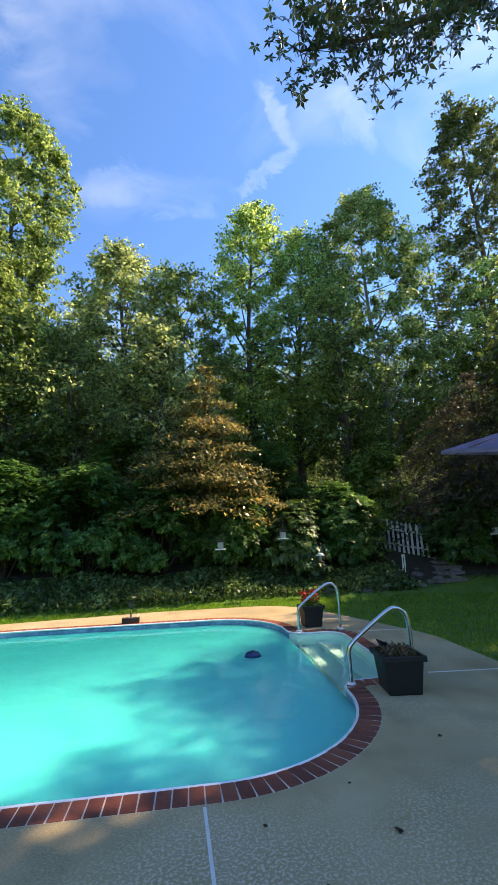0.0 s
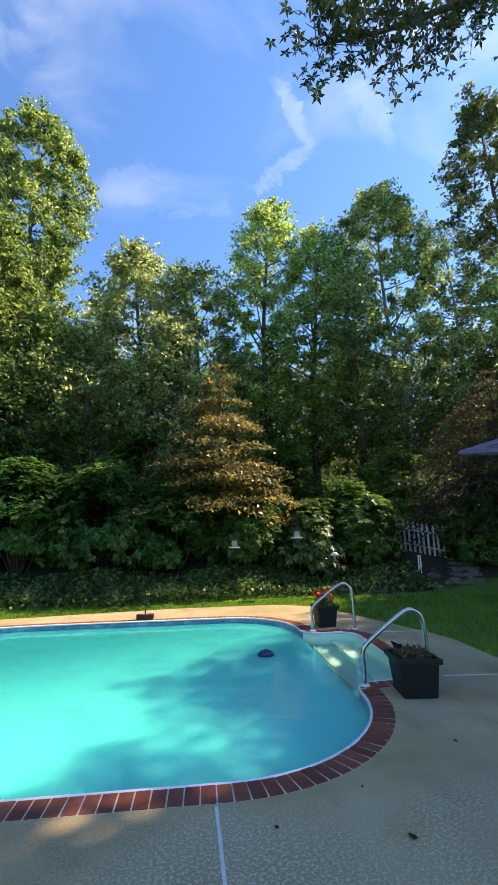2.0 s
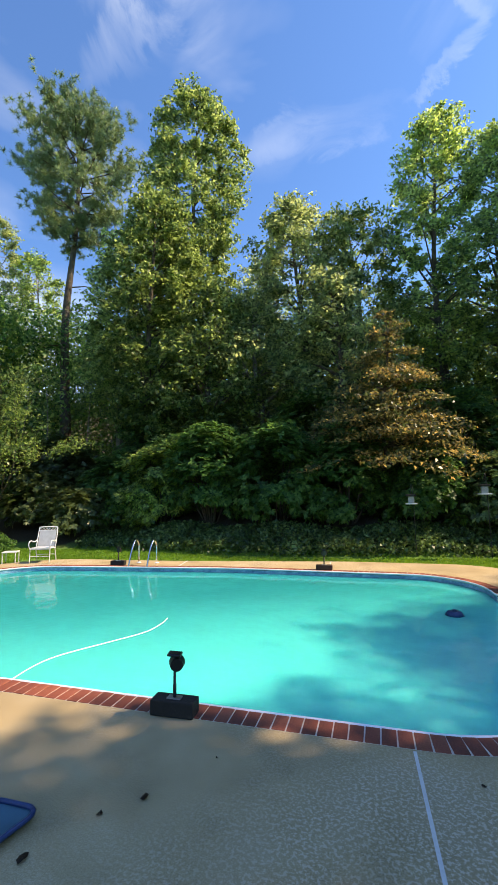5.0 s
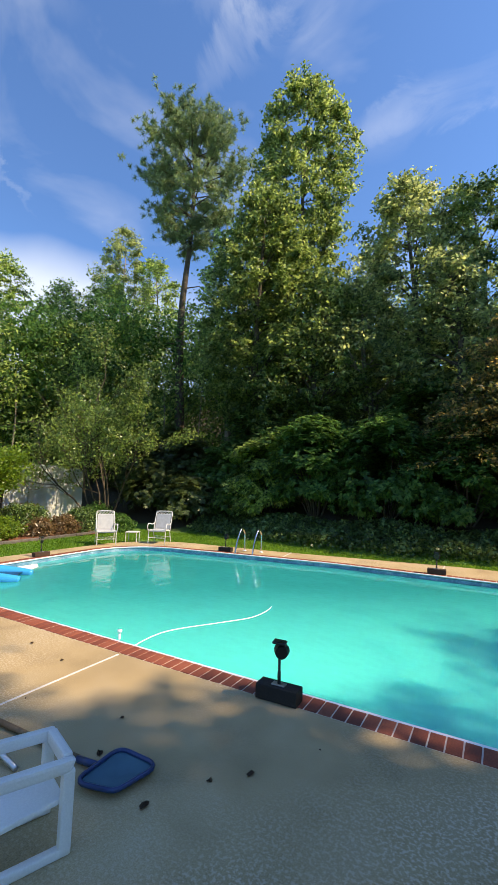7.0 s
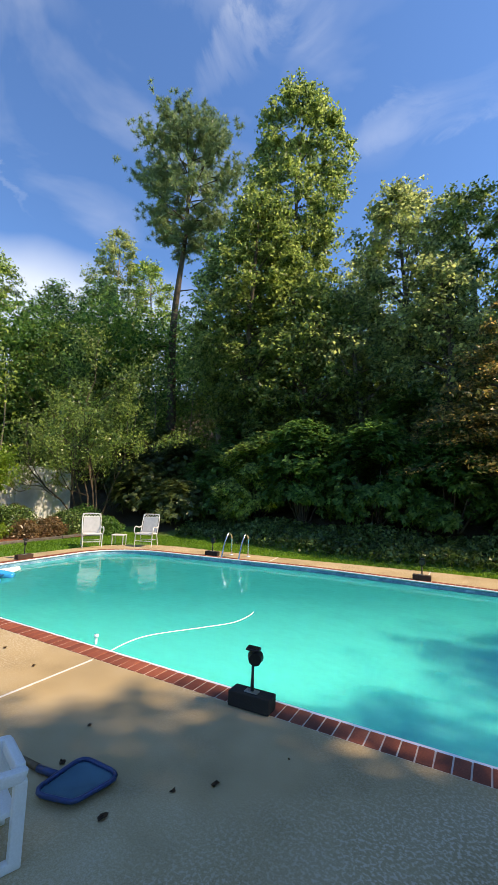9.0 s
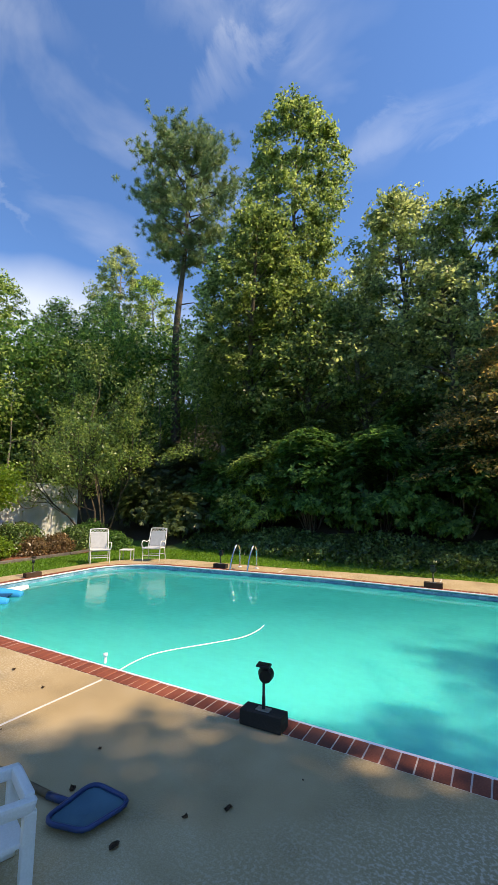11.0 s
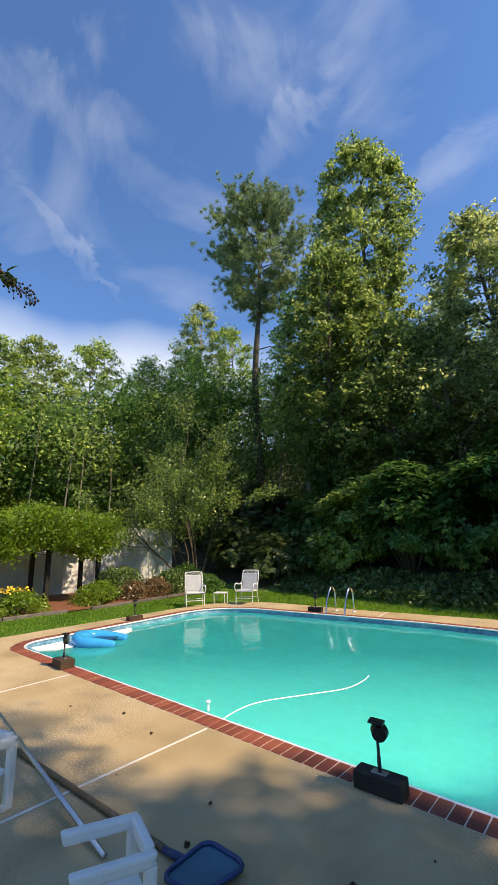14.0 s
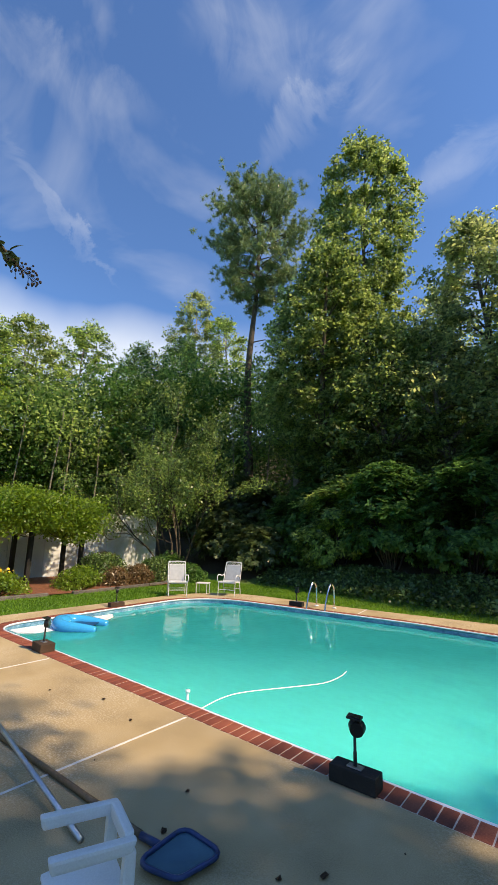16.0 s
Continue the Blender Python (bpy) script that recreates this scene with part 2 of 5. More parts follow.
M_BROWNWOOD = surface("brown_weathered_block", [(0.3, (0.03, 0.017, 0.010)), (0.7, (0.09, 0.05, 0.03))], 9, 0.8, 0, 0.5, 60)
M_LENS = surface("dark_lamp_glass", [(0.3, (0.02, 0.03, 0.03)), (0.7, (0.05, 0.06, 0.06))], 8, 0.08, 0, 0.0)
M_SOLAR = surface("solar_cell", [(0.3, (0.005, 0.007, 0.018)), (0.7, (0.012, 0.016, 0.035))], 30, 0.15, 0, 0.0)
M_WHITE = surface("white_resin", [(0.3, (0.66, 0.65, 0.62)), (0.6, (0.78, 0.77, 0.74)), (0.8, (0.83, 0.82, 0.8))], 3, 0.38, 0, 0.12, 120, 0.002)
M_WHITEMETAL = surface("white_enamelled_metal", [(0.3, (0.7, 0.7, 0.7)), (0.7, (0.82, 0.82, 0.82))], 6, 0.4, 0, 0.05)
M_MESH = surface("pale_sling_mesh", [(0.3, (0.36, 0.38, 0.40)), (0.7, (0.52, 0.54, 0.56))], 12, 0.7, 0, 0.3, 200)
M_BLUE = surface("blue_plastic", [(0.3, (0.004, 0.03, 0.10)), (0.7, (0.008, 0.05, 0.17))], 5, 0.35, 0, 0.05)
M_NET = surface("blue_net_cloth", [(0.3, (0.02, 0.10, 0.15)), (0.7, (0.045, 0.17, 0.23))], 6, 0.8, 0, 0.6, 320, 0.002)
M_FLOAT = surface("glossy_blue_vinyl", [(0.3, (0.008, 0.30, 0.66)), (0.7, (0.015, 0.40, 0.78))], 3, 0.18, 0, 0.0)
M_POLE = surface("brown_pole_wood", [(0.3, (0.10, 0.06, 0.03)), (0.7, (0.25, 0.16, 0.085))], 9, 0.6, 0, 0.2)
M_BARK = surface("grey_brown_bark", [(0.3, (0.035, 0.026, 0.018)), (0.55, (0.10, 0.078, 0.056)), (0.75, (0.2, 0.165, 0.125))], 5, 0.95, 0, 1.0, 22, 0.04)
M_BARKPALE = surface("pale_grey_bark", [(0.3, (0.10, 0.085, 0.065)), (0.55, (0.24, 0.21, 0.17)), (0.75, (0.4, 0.36, 0.3))], 4, 0.95, 0, 0.8, 18, 0.03)
# darker blotches put dappled shade into the white of the boards
M_WALLWHITE = surface("white_painted_boards", [(0.3, (0.52, 0.53, 0.53)), (0.55, (0.70, 0.72, 0.73)), (0.8, (0.78, 0.8, 0.81))], 1.5, 0.8, 0, 0.2, 30, 0.01, 6, ((0.42, 0.41, 0.35), 1.2, 0.4))
M_PICKET = surface("weathered_white_paint", [(0.3, (0.5, 0.5, 0.5)), (0.7, (0.76, 0.77, 0.78))], 5, 0.7, 0, 0.3, 40)
M_MULCH = surface("red_bark_mulch", [(0.3, (0.10, 0.032, 0.016)), (0.55, (0.26, 0.095, 0.05)), (0.75, (0.4, 0.2, 0.12))], 9, 0.95, 0, 1.0, 60, 0.03)
M_STONE = surface("field_stone", [(0.3, (0.07, 0.06, 0.055)), (0.55, (0.17, 0.15, 0.135)), (0.75, (0.28, 0.255, 0.23))], 6, 0.9, 0, 0.8, 40, 0.02, 6, None, 0.2)
# violet is paled to put the sun on the canopy into its colour
M_PURPLE = surface("sunlit_violet_canvas", [(0.3, (0.27, 0.24, 0.43)), (0.7, (0.37, 0.33, 0.53))], 5, 0.85, 0, 0.3, 150)
M_RED = surface("red_petals", [(0.3, (0.5, 0.015, 0.01)), (0.7, (0.75, 0.04, 0.02))], 20, 0.6, 0, 0.0)
M_YELLOW = surface("yellow_petals", [(0.3, (0.8, 0.42, 0.02)), (0.7, (0.85, 0.6, 0.05))], 20, 0.6, 0, 0.0)
M_DEADLEAF = surface("dry_brown_leaf", [(0.3, (0.035, 0.02, 0.012)), (0.7, (0.14, 0.075, 0.035))], 30, 0.8, 0, 0.4, 60)
M_SOIL = surface("dark_potting_soil", [(0.3, (0.012, 0.009, 0.007)), (0.7, (0.05, 0.036, 0.026))], 30, 0.95, 0, 1.0, 60)
M_GLASS = surface("smoky_feeder_plastic", [(0.3, (0.2, 0.22, 0.24)), (0.7, (0.4, 0.43, 0.46))], 10, 0.15, 0, 0.0)

L_TULIP = leaf_material("tulip_poplar_leaves", (0.033, 0.063, 0.019), (0.104, 0.163, 0.050), (0.269, 0.342, 0.130))
L_OAK = leaf_material("broad_green_leaves", (0.037, 0.077, 0.027), (0.139, 0.222, 0.067), (0.386, 0.502, 0.167))
L_PALE = leaf_material("pale_willowy_leaves", (0.050, 0.080, 0.034), (0.160, 0.213, 0.086), (0.36, 0.42, 0.185))
L_PINE = leaf_material("pine_needles", (0.06, 0.105, 0.052), (0.135, 0.205, 0.095), (0.23, 0.31, 0.145), 0.35)
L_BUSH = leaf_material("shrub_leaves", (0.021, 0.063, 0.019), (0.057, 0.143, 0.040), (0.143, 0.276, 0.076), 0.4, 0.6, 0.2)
L_DOGWOOD = leaf_material("turning_dogwood_leaves", (0.035, 0.055, 0.022), (0.10, 0.105, 0.04), (0.42, 0.32, 0.11), 0.4, 0.75)
L_MAPLE = leaf_material("dull_purple_maple_leaves", (0.032, 0.032, 0.022), (0.06, 0.059, 0.04), (0.095, 0.09, 0.062), 0.25, 0.6, 0.2)
L_IVY = leaf_material("ivy_leaves", (0.022, 0.053, 0.018), (0.066, 0.127, 0.037), (0.220, 0.330, 0.110), 0.22, 1.2)
L_VINE = leaf_material("bright_vine_leaves", (0.060, 0.120, 0.019), (0.132, 0.228, 0.036), (0.240, 0.348, 0.066), 0.4, 0.8)
L_GRASS = leaf_material("lawn_grass", (0.05, 0.125, 0.018), (0.10, 0.215, 0.03), (0.18, 0.32, 0.055), 0.35, 0.9, 0.1)
L_RUST = leaf_material("rusty_perennial_leaves", (0.07, 0.055, 0.025), (0.15, 0.105, 0.05), (0.25, 0.17, 0.09), 0.3, 1.5)
# shade and backlight on these plants is put into the leaf colour
L_SHADE = leaf_material("shade_darkened_leaves", (0.03, 0.05, 0.018), (0.06, 0.09, 0.028), (0.11, 0.15, 0.05), 0.3)
L_SMALL = leaf_material("small_pale_yellow_green_leaves", (0.045, 0.09, 0.027), (0.12, 0.20, 0.058), (0.28, 0.38, 0.12), 0.4, 0.9)
# near-silhouette darkness of the overhead boughs, put into the leaf colour
L_SWEETGUM = leaf_material("silhouette_dark_leaves", (0.012, 0.024, 0.010), (0.024, 0.044, 0.016), (0.05, 0.08, 0.03), 0.18)


def ground_material():
    """Lawn near the pool, dark leaf litter under the woods."""
    m, n, l, p = nodes_of("lawn_and_woodland_floor")
    co, sx = n.new("ShaderNodeTexCoord"), n.new("ShaderNodeSeparateXYZ")
    no, fi = n.new("ShaderNodeTexNoise"), n.new("ShaderNodeTexNoise")
    no.inputs["Scale"].default_value, fi.inputs["Scale"].default_value = 1.1, 34.0
    fi.inputs["Detail"].default_value = 5
    g = ramp(n, [(0.3, (0.04, 0.10, 0.014)), (0.5, (0.085, 0.19, 0.026)), (0.7, (0.16, 0.28, 0.045))])
    d = ramp(n, [(0.3, (0.014, 0.010, 0.006)), (0.5, (0.04, 0.03, 0.018)), (0.72, (0.09, 0.065, 0.04))])
    edge = ramp(n, [(0.49, (0, 0, 0)), (0.51, (1, 1, 1))])
    ad = n.new("ShaderNodeMath")
    ad.operation = "MULTIPLY_ADD"
    ad.inputs[1].default_value = 0.05
    sub = n.new("ShaderNodeMath")
    sub.operation = "MULTIPLY_ADD"
    sub.inputs[1].default_value, sub.inputs[2].default_value = 1.2, -0.6
    mx = n.new("ShaderNodeMix")
    mx.data_type = "RGBA"
    l.new(co.outputs["Object"], sx.inputs[0])
    l.new(co.outputs["Object"], no.inputs["Vector"])
    l.new(co.outputs["Object"], fi.inputs["Vector"])
    l.new(no.outputs["Fac"], sub.inputs[0])
    off = n.new("ShaderNodeMath")
    off.operation = "ADD"
    off.inputs[1].default_value = 1.0
    l.new(sx.outputs["Y"], off.inputs[0])
    both = n.new("ShaderNodeMath")
    l.new(off.outputs[0], both.inputs[0])
    l.new(sub.outputs[0], both.inputs[1])
    l.new(both.outputs[0], ad.inputs[0])
    l.new(ad.outputs[0], edge.inputs["Fac"])
    ad.inputs[2].default_value = 0.005
    l.new(fi.outputs["Fac"], g.inputs["Fac"])
    l.new(fi.outputs["Fac"], d.inputs["Fac"])
    l.new(edge.outputs["Color"], mx.inputs["Factor"])
    l.new(g.outputs["Color"], mx.inputs["A"])
    l.new(d.outputs["Color"], mx.inputs["B"])
    l.new(mx.outputs["Result"], p.inputs["Base Color"])
    p.inputs["Roughness"].default_value = 0.95
    bp = n.new("ShaderNodeBump")
    bp.inputs["Strength"].default_value, bp.inputs["Distance"].default_value = 0.8, 0.03
    l.new(fi.outputs["Fac"], bp.inputs["Height"])
    l.new(bp.outputs["Normal"], p.inputs["Normal"])
    return m


# axis of the water's dark ramp, set by the bright patch's edge; the floor drops along it to match
DEEP_DIM_AXIS, DEEP_DIM_FROM, DEEP_DIM_TO = (0.57, -0.82, 0.0), -5.4, -1.4


def water_material(cloudy=True):
    """Slightly cloudy pool water: part clear and refracting, part scattering light inside."""
    m, n, l, p = nodes_of("pool_water")
    p.inputs["Base Color"].default_value = (0.55, 0.97, 1.0, 1) if cloudy else (0.80, 0.985, 1.0, 1)
    p.inputs["Transmission Weight"].default_value, p.inputs["IOR"].default_value = 1.0, 1.33
    p.inputs["Roughness"].default_value = 0.02
    q = n.new("ShaderNodeBsdfPrincipled")
    # deep water to the west is a darker teal; the ramp also paints the dim far band
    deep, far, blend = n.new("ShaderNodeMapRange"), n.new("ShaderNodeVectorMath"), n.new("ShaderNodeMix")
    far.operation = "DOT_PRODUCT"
    far.inputs[1].default_value = DEEP_DIM_AXIS
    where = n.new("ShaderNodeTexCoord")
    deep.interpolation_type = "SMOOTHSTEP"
    deep.inputs["From Min"].default_value, deep.inputs["From Max"].default_value = DEEP_DIM_FROM, DEEP_DIM_TO
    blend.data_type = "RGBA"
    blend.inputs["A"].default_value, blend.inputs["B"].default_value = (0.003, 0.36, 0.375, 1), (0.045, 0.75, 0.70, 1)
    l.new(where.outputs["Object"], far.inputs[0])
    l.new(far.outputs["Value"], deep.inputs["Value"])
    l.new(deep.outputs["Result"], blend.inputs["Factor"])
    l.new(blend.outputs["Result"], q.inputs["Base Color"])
    q.inputs["Roughness"].default_value, q.inputs["IOR"].default_value = 0.02, 1.33
    q.inputs["Subsurface Weight"].default_value, q.inputs["Subsurface Scale"].default_value = 1.0, 0.8
    q.inputs["Subsurface Radius"].default_value = (0.15, 1.0, 1.0)
    mx = n.new("ShaderNodeMixShader")
    mx.inputs["Fac"].default_value = 0.92 if cloudy else 0.0
    l.new(p.outputs["BSDF"], mx.inputs[1])
    l.new(q.outputs["BSDF"], mx.inputs[2])
    l.new(mx.outputs["Shader"], n["Material Output"].inputs["Surface"])
    co, a, b = n.new("ShaderNodeTexCoord"), n.new("ShaderNodeTexNoise"), n.new("ShaderNodeTexNoise")
    a.inputs["Scale"].default_value, b.inputs["Scale"].default_value = 2.2, 9.0
    b.inputs["Detail"].default_value = 2
    ad = n.new("ShaderNodeMath")
    ad.operation = "MULTIPLY_ADD"
    ad.inputs[1].default_value = 0.3
    bp = n.new("ShaderNodeBump")
    bp.inputs["Strength"].default_value, bp.inputs["Distance"].default_value = 0.18, 0.06
    l.new(co.outputs["Object"], a.inputs["Vector"])
    l.new(co.outputs["Object"], b.inputs["Vector"])
    l.new(b.outputs["Fac"], ad.inputs[0])
    l.new(a.outputs["Fac"], ad.inputs[2])
    l.new(ad.outputs[0], bp.inputs["Height"])
    l.new(bp.outputs["Normal"], p.inputs["Normal"])
    l.new(bp.outputs["Normal"], q.inputs["Normal"])
    return m


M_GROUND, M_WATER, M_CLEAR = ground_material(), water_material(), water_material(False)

# ---- mesh helpers ----
def finish(name, bm, material, smooth=False):
    me = bpy.data.meshes.new(name)
    bmesh.ops.recalc_face_normals(bm, faces=bm.faces[:])
    bm.to_mesh(me)
    bm.free()
    me.materials.append(material)
    if smooth:
        me.polygons.foreach_set("use_smooth", [True] * len(me.polygons))
    return me


def part(name, bm, material, parent, label="", smooth=False):
    """One mesh object under a thing or a part; bm may be a finished mesh."""
    me = bm if isinstance(bm, bpy.types.Mesh) else finish(name, bm, material, smooth)
    ob = new(name, me)
    ob.parent = parent
    return tagged(ob, label)


def thing(name, label, category, group="", kind="", at=(0, 0, 0), turn=0):
    ob = new(name)
    ob.empty_display_size = 0.1
    ob.location, ob.rotation_euler = at, (0, 0, radians(turn))
    return tagged(ob, label, category, group, kind)


def box(bm, size, at=(0, 0, 0), rot=(0, 0, 0), bevel=0.0, taper=1.0):
    made = bmesh.ops.create_cube(bm, size=1.0)["verts"]
    for v in made:
        k = taper if v.co.z < 0 else 1.0
        v.co = Vector((v.co.x * size[0] * k, v.co.y * size[1] * k, v.co.z * size[2]))
    bmesh.ops.transform(bm, matrix=pose(*at, *rot), verts=made)
    if bevel:
        es = list({e for v in made for e in v.link_edges})
        bmesh.ops.bevel(bm, geom=es, offset=bevel, segments=2, affect="EDGES", profile=0.6)
    return bm


def disc(bm, r1, r2, h, at=(0, 0, 0), rot=(0, 0, 0), seg=20):
    bmesh.ops.create_cone(bm, cap_ends=True, segments=seg, radius1=r1, radius2=r2, depth=h, matrix=pose(*at, *rot))
    return bm


def ball(bm, r, at, squash=(1, 1, 1), seg=14):
    bmesh.ops.create_uvsphere(bm, u_segments=seg, v_segments=seg // 2 + 1, radius=r,
                              matrix=Matrix.Translation(at) @ Matrix.Diagonal((*squash, 1)))
    return bm


def tube(bm, pts, radii, seg=8, closed=False, cap=True):
    """A round bar along points; radii: one or one a point."""
    pts = [Vector(p) for p in pts]
    n = len(pts)
    if not hasattr(radii, "__len__"):
        radii = [radii] * n
    rings, ref = [], None
    for i, p in enumerate(pts):
        a = pts[(i - 1) % n] if closed or i else p
        b = pts[(i + 1) % n] if closed or i < n - 1 else p
        d = (b - a).normalized()
        if ref is None:
            ref = Vector((0, 0, 1)) if abs(d.z) < 0.9 else Vector((1, 0, 0))
        u = (ref - d * ref.dot(d)).normalized()
        ref, w = u, d.cross(u)
        rings.append([bm.verts.new(p + (u * math.cos(k * 2 * math.pi / seg) + w * math.sin(k * 2 * math.pi / seg)) * radii[i]) for k in range(seg)])
    for i in range(n if closed else n - 1):
        r, s = rings[i], rings[(i + 1) % n]
        for k in range(seg):
            bm.faces.new((r[k], r[(k + 1) % seg], s[(k + 1) % seg], s[k]))
    if cap and not closed:
        bm.faces.new(rings[0][::-1])
        bm.faces.new(rings[-1])
    return bm


def arc(points, steps=5, closed=False):
    """A smooth line through the points."""
    p = [Vector(q) for q in points]
    n, out = len(p), []
    for i in range(n if closed else n - 1):
        a, b, c, d = (p[(i + k) % n] if closed else p[min(max(i + k, 0), n - 1)] for k in (-1, 0, 1, 2))
        for s in range(steps):
            t = s / steps
            out.append(0.5 * ((2 * b) + (c - a) * t + (2 * a - 5 * b + 4 * c - d) * t * t + (3 * b - a - 3 * c + d) * t ** 3))
    if not closed:
        out.append(p[-1])
    return out


def quads(name, verts, material):
    """A mesh of loose four-cornered leaves from an array (leaves, 4, 3)."""
    n = len(verts)
    me = bpy.data.meshes.new(name)
    me.vertices.add(4 * n)
    me.vertices.foreach_set("co", verts.reshape(-1).astype(np.float32))
    me.loops.add(4 * n)
    me.loops.foreach_set("vertex_index", np.arange(4 * n, dtype=np.int32))
    me.polygons.add(n)
    me.polygons.foreach_set("loop_start", np.arange(0, 4 * n, 4, dtype=np.int32))
    me.update(calc_edges=True)
    me.materials.append(material)
    return me


def leaf_quads(rng, centres, length, width=0.55, up=0.7, droop=0.3, out=None):
    """Folded leaves at the centres, lying at random with their faces more up than down."""
    n = len(centres)
    nor = rng.normal(size=(n, 3)) * (1.0 if out is None else 0.62) + np.array([0, 0, up])
    if out is not None:
        nor += out * 0.9
    nor /= np.linalg.norm(nor, axis=1)[:, None]
    d = rng.normal(size=(n, 3)) - np.array([0, 0, droop])
    d -= nor * (d * nor).sum(1)[:, None]
    d /= np.linalg.norm(d, axis=1)[:, None] + 1e-9
    s = np.cross(nor, d)
    ln = length * rng.uniform(0.6, 1.3, n)[:, None]
    wd = ln * width * 0.5
    v = np.empty((n, 4, 3))
    v[:, 0] = centres - d * ln * 0.5
    v[:, 1] = centres + s * wd - d * ln * 0.05 + nor * wd * 0.35
    v[:, 2] = centres + d * ln * 0.5 - nor * ln * 0.12
    v[:, 3] = centres - s * wd - d * ln * 0.05 + nor * wd * 0.35
    return v


def height(x, y):
    """The lie of the land: level lawn, a bank behind the pool and to the woods."""
    a = max(0.0, y - 8.4 - 0.35 * math.sin(x * 0.5))
    h = -0.04 + 4.2 * (1 - math.exp(-a * 0.085)) + 0.08 * math.sin(x * 1.1 + y * 0.7) * min(1.0, a / 3)
    b = max(0.0, -x - 15.5)
    # far rise is added to block the bright sky gaps behind the woods
    far = min(1.0, max(0.0, (math.hypot(x, y) - 27) / 16))
    return h + 1.2 * (1 - math.exp(-b * 0.08)) + 6.5 * far * far * (3 - 2 * far)


# ---- plan of the pool ----
def rounded(corners, step=0.06):
    """A closed line round corners (x, y, radius), counter-clockwise, in even steps."""
    out, n = [], len(corners)
    for i, (x, y, r) in enumerate(corners):
        p = Vector((x, y))
        a, b = Vector(corners[i - 1][:2]) - p, Vector(corners[(i + 1) % n][:2]) - p
        a.normalize(), b.normalize()
        half = math.acos(max(-1, min(1, a.dot(b)))) / 2
        t = r / math.tan(half)
        c = p + (a + b).normalized() * (r / math.sin(half))
        p1, p2 = p + a * t, p + b * t
        a1, a2 = math.atan2(p1.y - c.y, p1.x - c.x), math.atan2(p2.y - c.y, p2.x - c.x)
        da = (a2 - a1 + math.pi) % (2 * math.pi) - math.pi
        k = max(3, int(abs(da) * r / step))
        out += [c + Vector((math.cos(a1 + da * j / k), math.sin(a1 + da * j / k))) * r for j in range(k + 1)]
    return even(out, step)


def even(line, step):
    n = len(line)
    d = [0.0]
    for i in range(n):
        d.append(d[-1] + (line[(i + 1) % n] - line[i]).length)
    count, out, i = max(8, round(d[-1] / step)), [], 0
    for k in range(count):
        s = d[-1] * k / count
        while d[i + 1] < s:
            i += 1
        out.append(line[i].lerp(line[(i + 1) % n], (s - d[i]) / max(1e-9, d[i + 1] - d[i])))
    return out


def outward(line, dist):
    n = len(line)
    out = []
    for i in range(n):
        d = (line[(i + 1) % n] - line[i - 1]).normalized()
        out.append(line[i] + Vector((d.y, -d.x)) * dist)
    return out


POOL = rounded([(-8.42, 0.21, 0.5), (1.56, 0.21, 1.5), (1.56, 2.0, 0.26), (2.36, 2.0, 0.25), (2.44, 4.47, 0.3),
                (1.57, 4.47, 0.26), (1.57, 6.12, 1.25), (-3.4, 6.12, 6.0), (-8.66, 5.40, 1.4)])
DECK = rounded([(-9.27, -9.0, 0.5), (6.0, -9.0, 0.5), (5.2, 0.0, 1.0), (3.70, 1.4, 1.0), (3.74, 3.8, 2.0), (2.3, 7.55, 1.5), (-1.0, 7.5, 6.0), (-5.0, 6.85, 6.0), (-9.27, 6.55, 1.9)], 0.15)
COPING = 0.205
BODY = rounded([(-8.415, 0.215, 0.5), (1.555, 0.215, 1.5), (1.555, 6.115, 1.25), (-3.4, 6.115, 6.0), (-8.655, 5.395, 1.4)])
ALCOVE = rounded([(1.56, 2.006, 0.01), (2.355, 2.006, 0.24), (2.435, 4.464, 0.29), (1.56, 4.464, 0.01)])
WATER_Z = -0.09


def floor_z(x, y):
    """Shallow by the steps, deeper to the far west, sloped to match the water's colour ramp."""
    k = min(1.0, max(0.0, (DEEP_DIM_TO - (x * DEEP_DIM_AXIS[0] + y * DEEP_DIM_AXIS[1])) / (DEEP_DIM_TO - DEEP_DIM_FROM)))
    return -1.05 - 1.15 * k * k * (3 - 2 * k)


def filled(loops, z, thick=0.0):
    """A flat sheet between an outer line and holes, thick downwards."""
    bm = bmesh.new()
    es = []
    for line in loops:
        vs = [bm.verts.new((p.x, p.y, z)) for p in line]
        es += [bm.edges.new((vs[i - 1], vs[i])) for i in range(len(vs))]
    bmesh.ops.triangle_fill(bm, use_beauty=True, edges=es)
    if thick:
        made = bmesh.ops.extrude_face_region(bm, geom=bm.faces[:])["geom"]
        bmesh.ops.translate(bm, vec=(0, 0, -thick), verts=[g for g in made if isinstance(g, bmesh.types.BMVert)])
    return bm


def wall_strip(line, z1, z2, shift=0.0):
    bm = bmesh.new()
    line = outward(line, shift) if shift else line
    rows = []
    for p in line:
        lo = z2(p.x, p.y) if callable(z2) else z2
        rows.append((bm.verts.new((p.x, p.y, z1)), bm.verts.new((p.x, p.y, lo))))
    for i in range(len(rows)):
        a, b = rows[i - 1], rows[i]
        bm.faces.new((a[0], b[0], b[1], a[1]))
    return bm


# ---- the large structure ----
def build_ground():
    c = Vector((-2.5, 0.0))
    line = outward(even(DECK, 0.35), -0.12)
    scales = [1.0 + 0.035 * k for k in range(40)] + [2.4 * 1.12 ** k for k in range(1, 44)]
    bm = bmesh.new()
    rings = []
    for s in scales:
        ring = []
        for p in line:
            q = c + (p - c) * s
            ring.append(bm.verts.new((q.x, q.y, height(q.x, q.y))))
